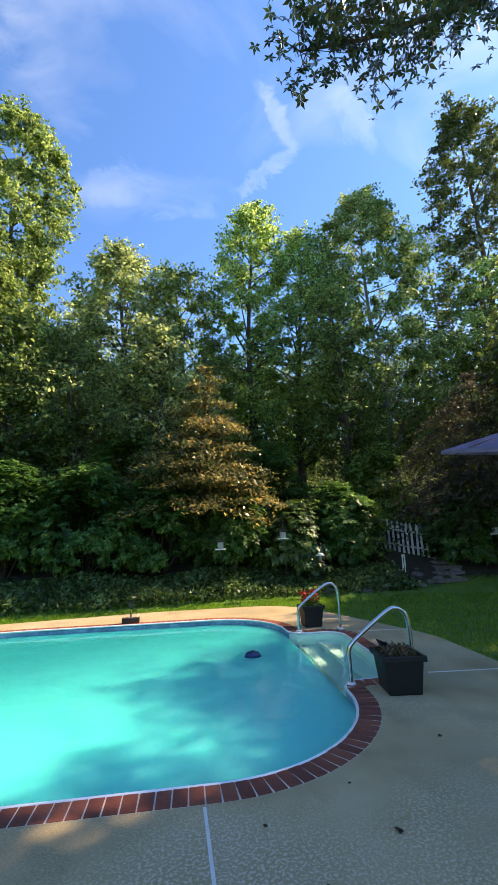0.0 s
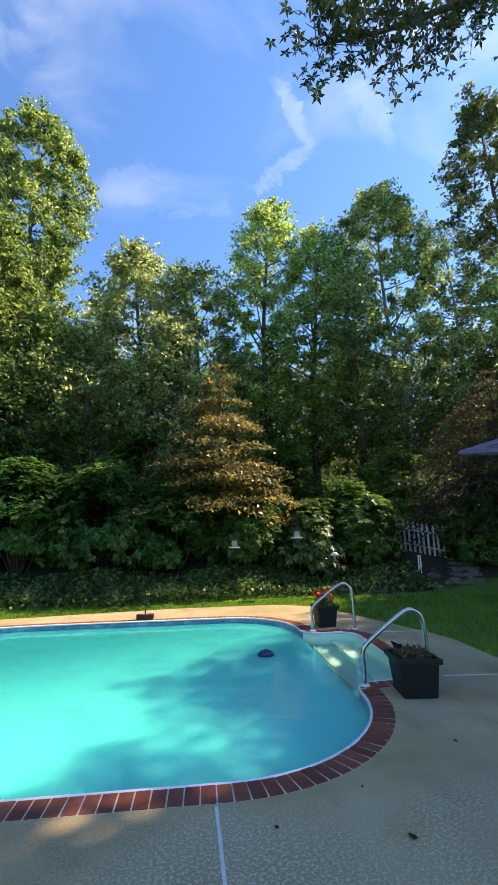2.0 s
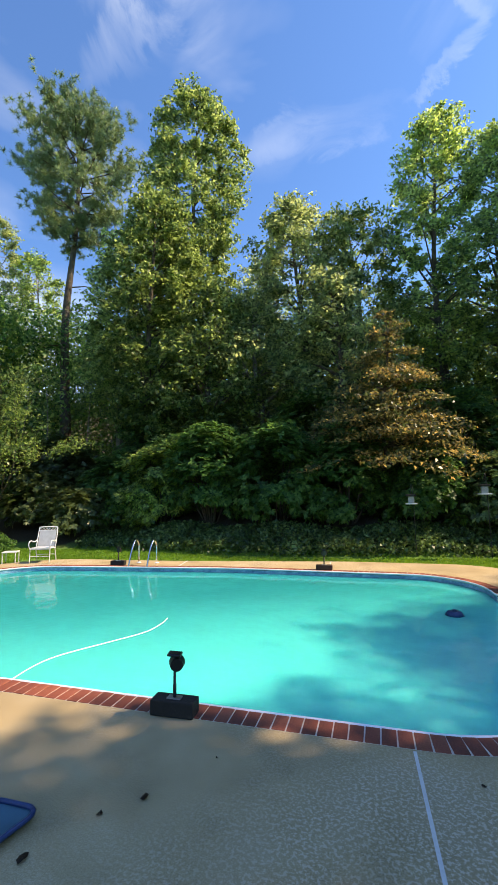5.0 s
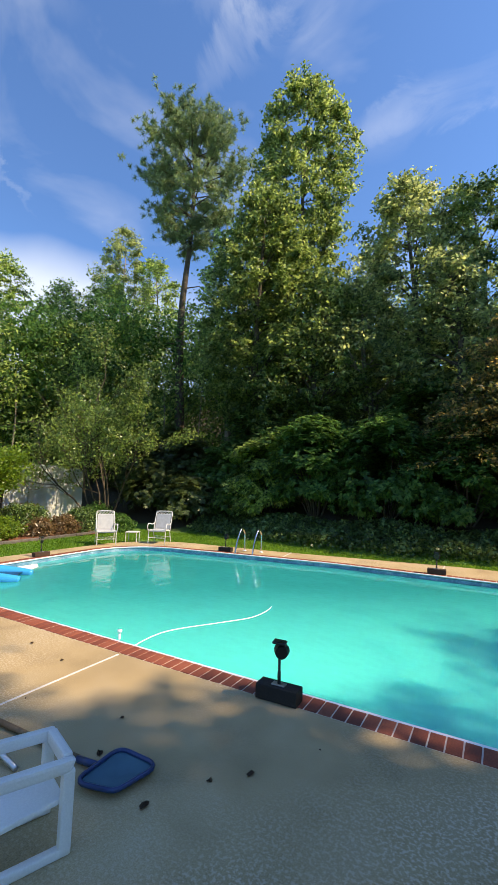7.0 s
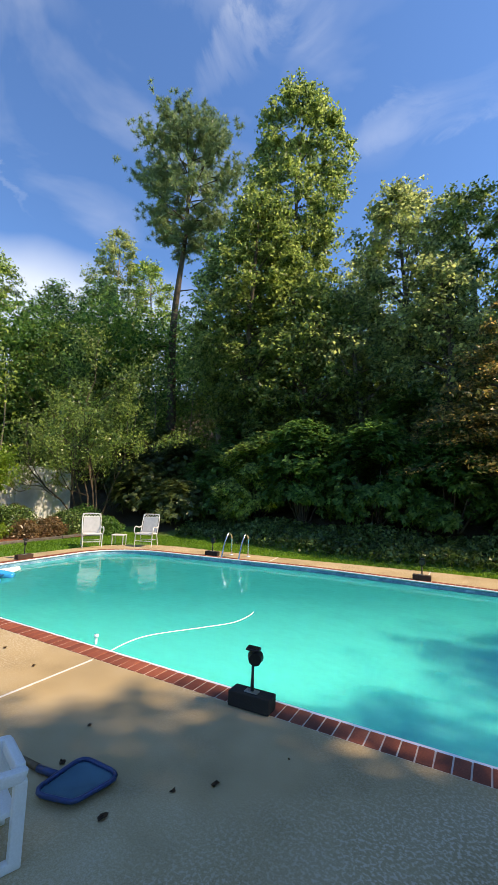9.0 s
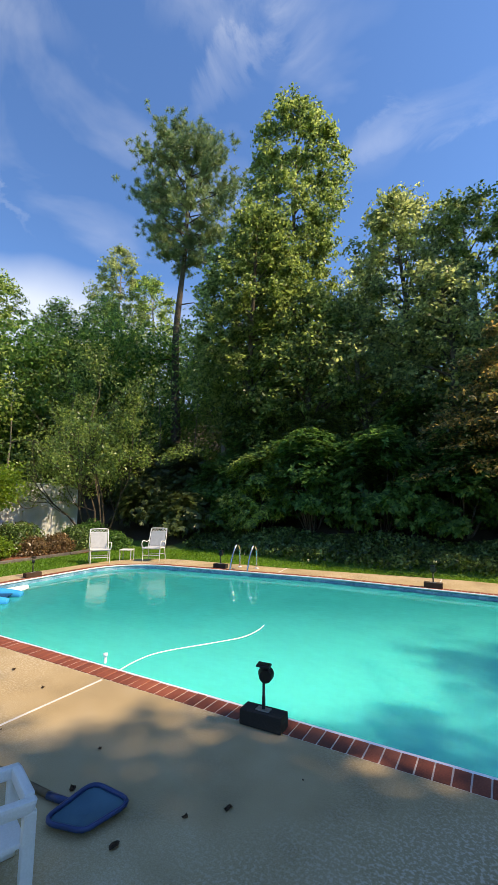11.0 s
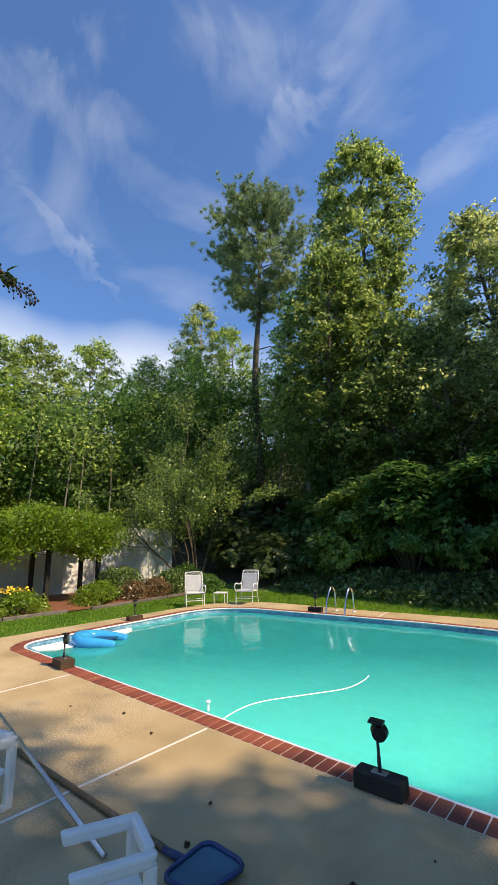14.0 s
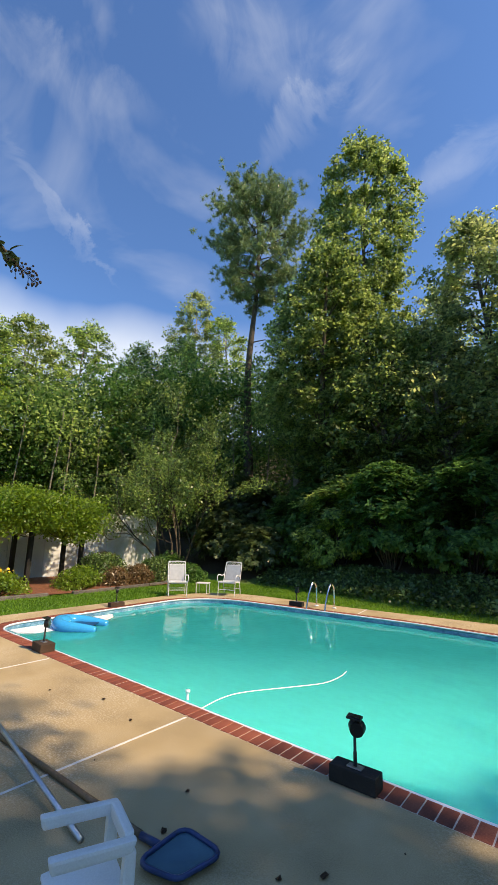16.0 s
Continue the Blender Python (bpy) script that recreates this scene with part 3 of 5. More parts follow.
        rings.append(ring)
    for a, b in zip(rings, rings[1:]):
        for i in range(len(line)):
            bm.faces.new((a[i - 1], a[i], b[i], b[i - 1]))
    ob = new("ground", finish("ground", bm, M_GROUND, True))
    tagged(ob, "mown green lawn running into dark woodland leaf litter", "ground", kind="structure")


def build_deck():
    deck = thing("pool_deck", "grey-tan exposed aggregate concrete pool deck with pale joints", "pavement", kind="structure")
    part("slab", filled([DECK, outward(POOL, COPING - 0.01)], 0.0, 0.12), M_CONCRETE, deck)
    for a, b in (((-0.01, -0.02), (0.24, -6.0)), ((-3.37, -0.02), (-3.37, -6.0)), ((-6.0, -0.02), (-5.98, -6.0)),
                 ((2.66, 2.06), (3.72, 1.97)), ((2.72, 4.36), (3.64, 4.27)), ((-1.2, 6.42), (-1.25, 7.45)), ((-4.6, 6.22), (-4.7, 6.9))):
        bm = bmesh.new()
        d = Vector(b) - Vector(a)
        m = (Vector(a) + Vector(b)) / 2
        box(bm, (d.length, 0.02, 0.012), (m.x, m.y, -0.002), (0, 0, math.degrees(math.atan2(d.y, d.x))))
        part("joint", bm, M_JOINT, deck, "pale filled joint")
    return deck


def build_pool():
    pool = thing("pool", "in-ground turquoise swimming pool with a step alcove", "swimming pool", kind="structure")
    bm = filled([POOL], 0.0)
    for v in bm.verts:
        v.co.z = floor_z(v.co.x, v.co.y)
    part("pool_floor", bm, M_LINER, pool)
    part("pool_wall", wall_strip(POOL, -0.005, floor_z), M_LINER, pool)
    part("waterline_band", wall_strip(POOL, -0.03, -0.2, -0.004), M_TILE, pool, "mottled blue waterline band")
    part("pool_lip", tube(bmesh.new(), [(p.x, p.y, -0.004) for p in outward(even(POOL, 0.1), -0.008)], 0.016, 6, True), M_LIP, pool, "white vinyl lip", True)
    for k, (x1, x2, z) in enumerate(((2.02, 2.43, -0.24), (1.70, 2.05, -0.45), (1.40, 1.73, -0.66))):
        bm = bmesh.new()
        box(bm, (x2 - x1, 2.44, 1.1 + z), ((x1 + x2) / 2, 3.235, (z - 1.1) / 2), (0, 0, 0), 0.03)
        part("pool_step", bm, M_STEP, pool, "white moulded step")
    bm = bmesh.new()
    side = [p for p in outward(POOL, -0.014) if p.x > 1.5 and 1.85 < p.y < 4.62]
    rows = [(bm.verts.new((p.x, p.y, -0.022)), bm.verts.new((p.x, p.y, -1.0))) for p in side]
    for r, s in zip(rows, rows[1:]):
        bm.faces.new((r[0], s[0], s[1], r[1]))
    part("step_surround", bm, M_STEP, pool, "white moulded step surround", True)
    bm = filled([BODY], WATER_Z, 1.0)
    for v in bm.verts:
        if v.co.z < WATER_Z - 0.5:
            v.co.z = floor_z(v.co.x, v.co.y) + 0.01
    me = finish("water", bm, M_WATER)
    water = new("water", me)
    water.visible_shadow = False
    bm = filled([ALCOVE], WATER_Z, 0.9)
    shallow = new("alcove_water", finish("alcove_water", bm, M_CLEAR))
    shallow.visible_shadow = False
    tagged(shallow, "clear shallow water over the white steps", "water", kind="structure")
    tagged(water, "clear turquoise pool water with faint ripples", "water", kind="structure")


build_ground()
deck = build_deck()
build_pool()

# ---- plants ----
EYE = Vector((-0.12, -3.09, 1.65))


def unit(v):
    return v / (np.linalg.norm(v, axis=-1, keepdims=True) + 1e-9)


def sprays(rng, cs, out, n, reach, size, width, flat=0.8, twigs=9, droop=0.25):
    """Leaves in loose sprays along twigs that fan outwards from each clump's centre."""
    m = len(cs)
    base = np.repeat(np.arange(m), twigs)
    scale = rng.uniform(0.55, 1.3, m)[base][:, None] * reach
    d = unit(unit(out)[base] * 0.75 + rng.normal(size=(len(base), 3)) * 0.75 + np.array([0, 0, 0.22]))
    d[:, 2] *= flat
    start = cs[base] - d * scale * 0.35
    per = max(3, n // len(base))
    idx = np.repeat(np.arange(len(base)), per)
    u = rng.uniform(0.0, 1.0, len(idx))[:, None] ** 0.8
    pts = start[idx] + d[idx] * scale[idx] * 1.7 * u
    pts += rng.normal(size=(len(idx), 3)) * scale[idx] * (0.10 + 0.17 * (1 - u)) * np.array([1, 1, 0.75 * flat])
    pts[:, 2] -= (droop * scale[idx] * u * u)[:, 0]
    return leaf_quads(rng, pts, size, width, 0.8, 0.4, d[idx] * 0.35)


def rosettes(rng, pts, out, length, width=0.34, leaves=7):
    """Whorls of long leaves that hang outwards from each shoot's tip."""
    n = len(pts)
    up = unit(unit(out) * 0.8 + np.array([0, 0, 0.75]) + rng.normal(size=(n, 3)) * 0.3)
    a = unit(np.cross(up, rng.normal(size=(n, 3))))
    b = np.cross(up, a)
    res = []
    for k in range(leaves):
        t = k * 2 * math.pi / leaves + rng.uniform(-0.3, 0.3, n)[:, None]
        side = a * np.cos(t) + b * np.sin(t)
        d = unit(side + up * rng.uniform(-0.15, 0.45, n)[:, None])
        w = np.cross(up, side) * length * width * 0.5
        ln = length * rng.uniform(0.65, 1.2, n)[:, None]
        mid = pts + d * ln * 0.55
        tip = pts + d * ln - np.array([0, 0, 1.0]) * ln * rng.uniform(0.0, 0.28, n)[:, None]
        res.append(np.stack([pts, mid + w, tip, mid - w], 1))
    return np.concatenate(res)


def layered_tree(name, label, x, y, top, base, radius, leaf, n, size, seed, tiers=9, droop=0.15, lean=(0, 0), power=0.75, trunk_r=0.09):
    """A small tree of flat tiers, each a ring of level boughs with leaves lying along them."""
    rng = np.random.default_rng(seed)
    z0 = height(x, y) - 0.1
    ob = thing(name, label, "tree", at=(x, y, z0))
    H, b = top - z0, base - z0
    bm = bmesh.new()
    ax = lambda z: np.array([lean[0] * z / H, lean[1] * z / H, z])
    tube(bm, [ax(H * 0.96 * i / 7) + np.array([0.1 * math.sin(i * 1.3), 0.08 * math.cos(i), 0]) for i in range(8)], [trunk_r * (1 - 0.12 * i) for i in range(8)], 7)
    pts, dirs = [], []
    for t in range(tiers):
        k = t / (tiers - 1)
        z = b + (H - b) * k * 0.97
        r = radius * (1 - k) ** power + 0.3
        count = 6 + int(9 * (1 - k))
        for j in range(count):
            a = t * 1.1 + 2 * math.pi * (j + rng.uniform(-0.35, 0.35)) / count
            ln = r * rng.uniform(0.6, 1.12)
            s, lift = ax(z - 0.15 * ln), rng.uniform(-0.34, 0.34)
            line = [s + np.array([math.cos(a) * ln * q, math.sin(a) * ln * q, 0.32 * ln * q * (1 - q) + lift * q - droop * ln * q * q]) for q in (0, 0.3, 0.6, 0.85, 1.0)]
            tube(bm, line, [0.022, 0.017, 0.012, 0.008, 0.004], 4, cap=False)
            m = int(n * ln / (radius * tiers * 7)) + 12
            q = rng.uniform(0.22, 1.0, m)
            p = np.array([np.interp(q, (0, 0.3, 0.6, 0.85, 1.0), [v[c] for v in line]) for c in range(3)]).T
            side = np.array([-math.sin(a), math.cos(a), 0])
            p += side * (rng.normal(size=m) * 0.17 * ln * (0.35 + q) * 0.8)[:, None] + rng.normal(size=(m, 3)) * np.array([0.05, 0.05, 0.055])
            pts.append(p)
            dirs.append(np.repeat(np.array([[math.cos(a), math.sin(a), 0.2]]), m, 0))
    part("trunk", bm, M_BARK, ob, smooth=True)
    part("crown", quads("crown", leaf_quads(rng, np.concatenate(pts), size, 0.5, 1.0, 0.9, np.concatenate(dirs) * 0.3), leaf), leaf, ob)
    return ob


def tree(name, label, x, y, top, base, radius, leaf, bark, n=9000, size=0.22, seed=1, shape="oval", clumps=70, clump=0.75, lean=(0, 0), trunk_r=0.2, width=0.6, category="tree", flat=0.8):
    """A tapered trunk with limbs, and a crown of leaf clumps with gaps; top and base are heights above the ground sheet's zero."""
    rng = np.random.default_rng(seed)
    z0 = height(x, y) - 0.1
    ob = thing(name, label, category, at=(x, y, z0))
    H = top - z0
    b = max(0.3, base - z0)
    def axis(z):
        k = z / H
        return np.array([lean[0] * k * k + 0.25 * math.sin(k * 5 + seed), lean[1] * k * k + 0.25 * math.cos(k * 4 + seed * 2), z])
    bm = bmesh.new()
    steps = 9
    top_k = 0.93
    tube(bm, [axis(H * top_k * i / steps) for i in range(steps + 1)], [trunk_r * (1.25 if i == 0 else 1) * (1 - 0.88 * i / steps) + 0.012 for i in range(steps + 1)], 8)
    cs = []
    for i in range(clumps):
        k = (i + rng.uniform(0, 1)) / clumps
        z = b + (H - b) * k
        if shape == "oval":
            r = min(1.0, 0.5 + 1.3 * k) * (1 - k ** 3.2) ** 0.6 + 0.05
        elif shape == "column":
            r = (1.25 - 0.85 * min(1.0, k / 0.55) if k < 0.55 else 0.46 + 0.24 * math.sin((k - 0.55) * 6.2)) * (1 - k ** 14) ** 0.6 + 0.08
        elif shape == "cone":
            r = (1 - k) ** 0.8 + 0.08
        else:
            r = math.sin(math.pi * (0.08 + 0.9 * k)) ** 0.6
        r = radius * r * math.sqrt(rng.uniform(0.12, 1.0)) * rng.uniform(0.8, 1.12)
        a = i * 2.39996 + rng.uniform(-0.5, 0.5)
        c = axis(z) + np.array([math.cos(a) * r, math.sin(a) * r, rng.uniform(-0.3, 0.3)])
        cs.append(c)
        if i % max(1, clumps // 42) == 0 and r > 0.35:
            s = axis(max(0.3, z - r * rng.uniform(0.35, 0.9)))
            m = s * 0.5 + c * 0.5 + np.array([0, 0, rng.uniform(-0.1, 0.25)])
            t0 = trunk_r * (1 - 0.85 * min(1, s[2] / H)) * 0.42 + 0.01
            tube(bm, [s, m, c], [t0, t0 * 0.6, 0.008], 5, cap=False)
    part("trunk", bm, bark, ob, smooth=True)
    cs = np.array(cs)
    out = cs - np.array([axis(min(H, max(0.0, c[2] - 0.4))) for c in cs])
    part("crown", quads("crown", sprays(rng, cs, out, n, clump, size, width, flat), leaf), leaf, ob)
    return ob


def pine(x, y, top, base, radius, seed=3, n=110000):
    """A tall bare trunk, up-swept limbs and a rounded crown of long needles."""
    rng = np.random.default_rng(seed)
    z0 = height(x, y) - 0.1
    ob = thing("pine_tree", "tall pine with a bare grey trunk and rounded needle crown", "tree", at=(x, y, z0))
    H, b = top - z0, base - z0
    bm = bmesh.new()
    ax = lambda z: np.array([0.5 * (z / H) ** 2 + 0.12 * math.sin(z * 0.5), 0.1 * math.cos(z * 0.4), z])
    tube(bm, [ax(H * 0.97 * i / 12) for i in range(13)], [0.30 * (1 - 0.9 * i / 12) + 0.02 for i in range(13)], 10)
    tufts = []
    for i in range(58):
        k = (i + rng.uniform(0, 1)) / 58
        z = b + (H - b) * k
        r = radius * (0.35 + 0.75 * math.sin(math.pi * min(1, 0.12 + 0.8 * k))) * rng.uniform(0.6, 1.0)
        if k < 0.15:
            r *= 0.8
        a = i * 2.39996
        s = ax(z)
        e = s + np.array([math.cos(a) * r, math.sin(a) * r, r * rng.uniform(0.25, 0.75)])
        m = s * 0.45 + e * 0.55 + np.array([0, 0, -0.1 * r])
        tube(bm, [s, m, e], [0.055 * (1 - 0.6 * k), 0.03, 0.01], 5, cap=False)
        for j in range(46):
            q = m * (1 - j / 45) + e * (j / 45) + rng.normal(size=3) * np.array([0.27, 0.27, 0.2]) * (0.5 + j / 45)
            tufts.append(q)
    for z, a in ((b - 3.6, 2.9), (b - 2.2, 0.4), (b - 5.6, 3.3)):
        s = ax(z)
        tube(bm, [s, s + np.array([math.cos(a) * 0.9, math.sin(a) * 0.9, 0.1]), s + np.array([math.cos(a) * 1.7, math.sin(a) * 1.7, -0.25])], [0.045, 0.03, 0.012], 5)
    part("trunk", bm, M_BARK, ob, smooth=True)
    tufts = np.array(tufts)
    idx = np.repeat(np.arange(len(tufts)), max(1, n // len(tufts)))
    d = rng.normal(size=(len(idx), 3)) + np.array([0, 0, 0.35])
    d /= np.linalg.norm(d, axis=1)[:, None]
    s = np.cross(d, rng.normal(size=(len(idx), 3)))
    s /= np.linalg.norm(s, axis=1)[:, None] + 1e-9
    ln, w = rng.uniform(0.16, 0.28, len(idx))[:, None], 0.014
    c = tufts[idx]
    v = np.stack([c - s * w, c + s * w, c + d * ln + s * w * 0.4, c + d * ln - s * w * 0.4], axis=1)
    part("crown", quads("crown", v, L_PINE), L_PINE, ob)
    return ob


def shrub(name, label, x, y, w, d, h, leaf, n=5000, size=0.15, seed=1, base=0.0, category="shrub", width=0.6, clumps=40, clump=0.42, stems=True, group=""):
    """A leafy shrub: stems from the ground and clumps of leaves over an uneven dome."""
    rng = np.random.default_rng(seed)
    z0 = height(x, y) - 0.03
    ob = thing(name, label, category, group, at=(x, y, z0))
    cs = []
    for i in range(clumps):
        a, k = rng.uniform(0, 2 * math.pi), rng.uniform(0, 1)
        r = math.sqrt(1 - k * k) * rng.uniform(0.65, 1.0)
        cs.append((math.cos(a) * r * w / 2, math.sin(a) * r * d / 2, base + (h - base) * (0.1 + 0.88 * k * rng.uniform(0.85, 1.05))))
    cs = np.array(cs)
    if stems:
        bm = bmesh.new()
        for c in cs[:: max(1, clumps // 12)]:
            s = np.array([c[0] * 0.2, c[1] * 0.2, 0.0])
            tube(bm, [s, s * 0.5 + c * 0.5 + np.array([0, 0, h * 0.08]), c], [0.03, 0.02, 0.006], 5, cap=False)
        part("branchwork", bm, M_BARK, ob, smooth=True)
    whorl = size > 0.11
    per = max(5, n // clumps // (4 if whorl else 1))
    idx = np.repeat(np.arange(clumps), per)
    off = rng.normal(size=(len(idx), 3))
    off *= (rng.uniform(0.2, 1.0, len(idx)) ** 0.5 / (np.linalg.norm(off, axis=1) + 1e-9))[:, None]
    pts = cs[idx] + off * clump * rng.uniform(0.7, 1.5, clumps)[idx][:, None] * np.array([1.15, 1.15, 0.62])
    pts[:, 2] = np.maximum(pts[:, 2], 0.04)
    if whorl:
        leaves = rosettes(rng, pts, pts - np.array([0, 0, h * 0.35]) + off * 0.5, size * 1.15, 0.48)
    else:
        leaves = leaf_quads(rng, pts, size, width, out=off)
    part("foliage", quads("foliage", leaves, leaf), leaf, ob)
    return ob


def seen_at(x14, z14, y):
    """Carries a place on the plane y = 14 out along the line of sight to the plane y."""
    k = (y - EYE.y) / (14 - EYE.y)
    return EYE.x + (x14 - EYE.x) * k, EYE.z + (z14 - EYE.z) * k


# tall woods behind the pool
for i, (x14, z14, y, base, rad, leaf, shape, n, lab) in enumerate((
        (8.3, 17.6, 17.0, 5.0, 3.3, L_TULIP, "oval", 40000, "tall green tulip poplar, sun shining through its crown"),
        (2.7, 16.3, 15.5, 5.0, 2.1, L_OAK, "oval", 18000, "tall slender dark-green broadleaf tree"),
        (4.7, 15.2, 16.5, 5.0, 2.0, L_OAK, "oval", 15000, "slender dark-green broadleaf tree in the wood"),
        (11.3, 15.6, 19.0, 5.0, 2.8, L_TULIP, "oval", 10000, "yellow-green broadleaf tree at the wood's edge"),
        (-0.6, 12.9, 16.0, 3.5, 2.4, L_TULIP, "oval", 17000, "rounded green broadleaf tree in the wood"),
        (-2.8, 13.9, 15.0, 3.5, 2.2, L_PALE, "oval", 18000, "pale grey-green willowy tree in the wood"),
        (-4.4, 11.6, 18.0, 4.0, 1.6, L_PALE, "oval", 7000, "small pale-leaved tree in the wood"),
        (-7.55, 20.1, 15.0, 4.0, 2.9, L_TULIP, "column", 44000, "very tall columnar tulip poplar with bright leaves"),
        (-9.7, 15.4, 12.8, 4.2, 2.4, L_TULIP, "oval", 24000, "yellow-green tulip poplar beside a tall pine"),
        (-11.0, 14.0, 16.0, 6.0, 2.4, L_OAK, "oval", 11000, "dark-green broadleaf tree behind the pine"),
        # L_PALE on the understorey trees puts sunlight into their leaf colour
        (-1.5, 10.5, 12.8, 3.0, 2.0, L_PALE, "oval", 8000, "understorey broadleaf tree, sunlight put into its pale leaves"),
        (6.4, 12.5, 14.5, 4.0, 2.2, L_TULIP, "oval", 9000, "understorey tree with lit yellow-green leaves"),
        (-4.6, 10.0, 14.0, 3.0, 2.2, L_PALE, "oval", 9000, "understorey broadleaf tree, sunlight put into its pale leaves"),
        (-6.8, 10.6, 12.7, 3.0, 2.3, L_TULIP, "oval", 10000, "leafy young tulip poplar with sunlit sprays"),
        (13.8, 14.0, 16.0, 4.0, 2.6, L_OAK, "oval", 9000, "dark broadleaf tree at the wood's edge"))):
    x, z = seen_at(x14, z14, y)
    tree("broadleaf_tree", lab, x, y, z, base, rad * (y - EYE.y) / 17.1, leaf, M_BARKPALE if i % 3 == 0 else M_BARK, int(n * 1.45), 0.165, 20 + i, shape, 170 + 150 * (n > 39000), 0.62, trunk_r=0.2)
pine(-16.1, 16.0, 23.5, 15.4, 3.4)
# placed by the camera's line of sight; its dark silhouette is put into the leaves
tree("broadleaf_tree", "tall tree placed far out along the line of sight, backlit shade put into its leaves", 17.5, 17.8, 29.0, 6.0, 3.0, L_SHADE, M_BARK, 34000, 0.22, 61, "oval", 240, 0.75, trunk_r=0.3)
# unseen trees past the umbrella, added to cast shade on deck, pool and lawn
tree("broadleaf_tree", "unseen broad tree added to shade the deck", 8.9, 0.7, 12.0, 3.0, 2.8, L_OAK, M_BARK, 44000, 0.2, 62, "oval", 210, 0.95, trunk_r=0.22)
tree("broadleaf_tree", "unseen sparse tree added to half-shade the pool", 11.2, 5.7, 11.6, 3.4, 2.6, L_SHADE, M_BARK, 15000, 0.17, 63, "oval", 170, 0.95, trunk_r=0.2)
tree("broadleaf_tree", "unseen dense tree added to shade the corner of the lawn", 13.0, 7.9, 9.8, 2.6, 3.2, L_SHADE, M_BARK, 30000, 0.22, 65, "oval", 140, 0.9, trunk_r=0.2)
# woods beyond the white wall
for i, (x, y, z, rad, leaf, n, lab) in enumerate((
        (-26, 4.0, 13.2, 3.2, L_OAK, 10000, "dense grey-green tree beyond the white wall"),
        (-26, 7.0, 13.8, 2.9, L_TULIP, 10000, "leafy green tree beyond the white wall"),
        (-25, 10.2, 14.4, 2.8, L_OAK, 10000, "tall dark-green tree beyond the white wall"),
        (-24, 13.4, 13.8, 2.2, L_OAK, 9000, "dark rounded tree in the wood"),
        (-24, 18.6, 20.0, 2.7, L_PALE, 12000, "tall pale-leaved tree in the wood"),
        (-22, 15.6, 14.6, 2.2, L_OAK, 9000, "slim broadleaf tree in the wood"),
        (-22, 1.5, 10.0, 2.8, L_VINE, 9000, "bright green tree beyond the arbour"),
        (-21, 19.0, 17.5, 2.6, L_OAK, 9000, "dark broadleaf tree behind the pine"),
        (-20.5, 12.5, 10.0, 2.4, L_OAK, 8000, "young broadleaf tree behind the shrubs"))):
    tree("broadleaf_tree", lab, x, y, z, 3.0, rad, leaf, M_BARKPALE, int(n * 2.5), 0.16, 80 + i, "oval", 140, 0.66, trunk_r=0.14)


def far_woods():
    """The wood goes on behind: one mass of leaf clumps and bare trunks."""
    rng = np.random.default_rng(9)
    cs = []
    for a in np.linspace(-115, 75, 120):
        for k in range(17):
            r = rng.uniform(24, 30) if k >= 8 else rng.uniform(28, 36)
            t = radians(a + rng.uniform(-1, 1))
            x, y = EYE.x + math.sin(t) * r, EYE.y + math.cos(t) * r
            if y < 9 and x > -20:
                continue
            z = height(x, y) + (rng.uniform(0.1, 6.0) if k < 8 else rng.uniform(3, 9.5) if k < 14 else rng.uniform(6, 9.5))
            cs.append((x, y, z))
    cs = np.array(cs)
    # leaf colour paints the west part as shaded and the east part as sunlit
    for leaf, some, lab in ((L_BUSH, cs[:, 0] < -4, "woodland foliage beyond the yard, its shade put into a deep green"), (L_TULIP, cs[:, 0] >= -4, "woodland foliage beyond the fence, sunlight put into its yellow-green")):
        own = cs[some]
        idx = np.repeat(np.arange(len(own)), 200)
        off = rng.normal(size=(len(idx), 3))
        off *= (rng.uniform(0.1, 1.0, len(idx)) ** 0.45 / (np.linalg.norm(off, axis=1) + 1e-9))[:, None]
        pts = own[idx] + off * np.array([1.7, 1.7, 1.25])
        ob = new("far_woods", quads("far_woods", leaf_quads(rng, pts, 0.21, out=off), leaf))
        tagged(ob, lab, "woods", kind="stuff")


far_woods()
rng_t = random.Random(17)
for k in range(26):
    a = radians(-82 + 105 * (k + rng_t.uniform(-0.4, 0.4)) / 26)
    r = rng_t.uniform(19.5, 23.5)
    x, y = EYE.x + math.sin(a) * r, EYE.y + math.cos(a) * r
    h, t = rng_t.uniform(4.5, 7.5), rng_t.uniform(0.035, 0.065)
    dx = rng_t.uniform(-0.5, 0.5)
    ob = thing("sapling", "thin bare-stemmed sapling in the shade of the wood", "tree", "woodland saplings", at=(x, y, height(x, y) - 0.1))
    part("trunk", tube(bmesh.new(), arc([(0, 0, 0), (dx * 0.3, 0, h * 0.4), (dx * 0.5, 0.1, h * 0.7), (dx, 0.1, h)], 3), [t * (1 - 0.08 * i) for i in range(10)], 6), M_BARKPALE, ob, smooth=True)
    tufts = np.random.default_rng(400 + k)
    pts = np.array([dx, 0.1, h - 0.6]) + np.clip(tufts.normal(size=(420, 3)), -1.6, 1.6) * np.array([0.6, 0.6, 1.0])
    part("crown", quads("crown", leaf_quads(tufts, pts, 0.2), L_OAK), L_OAK, ob)

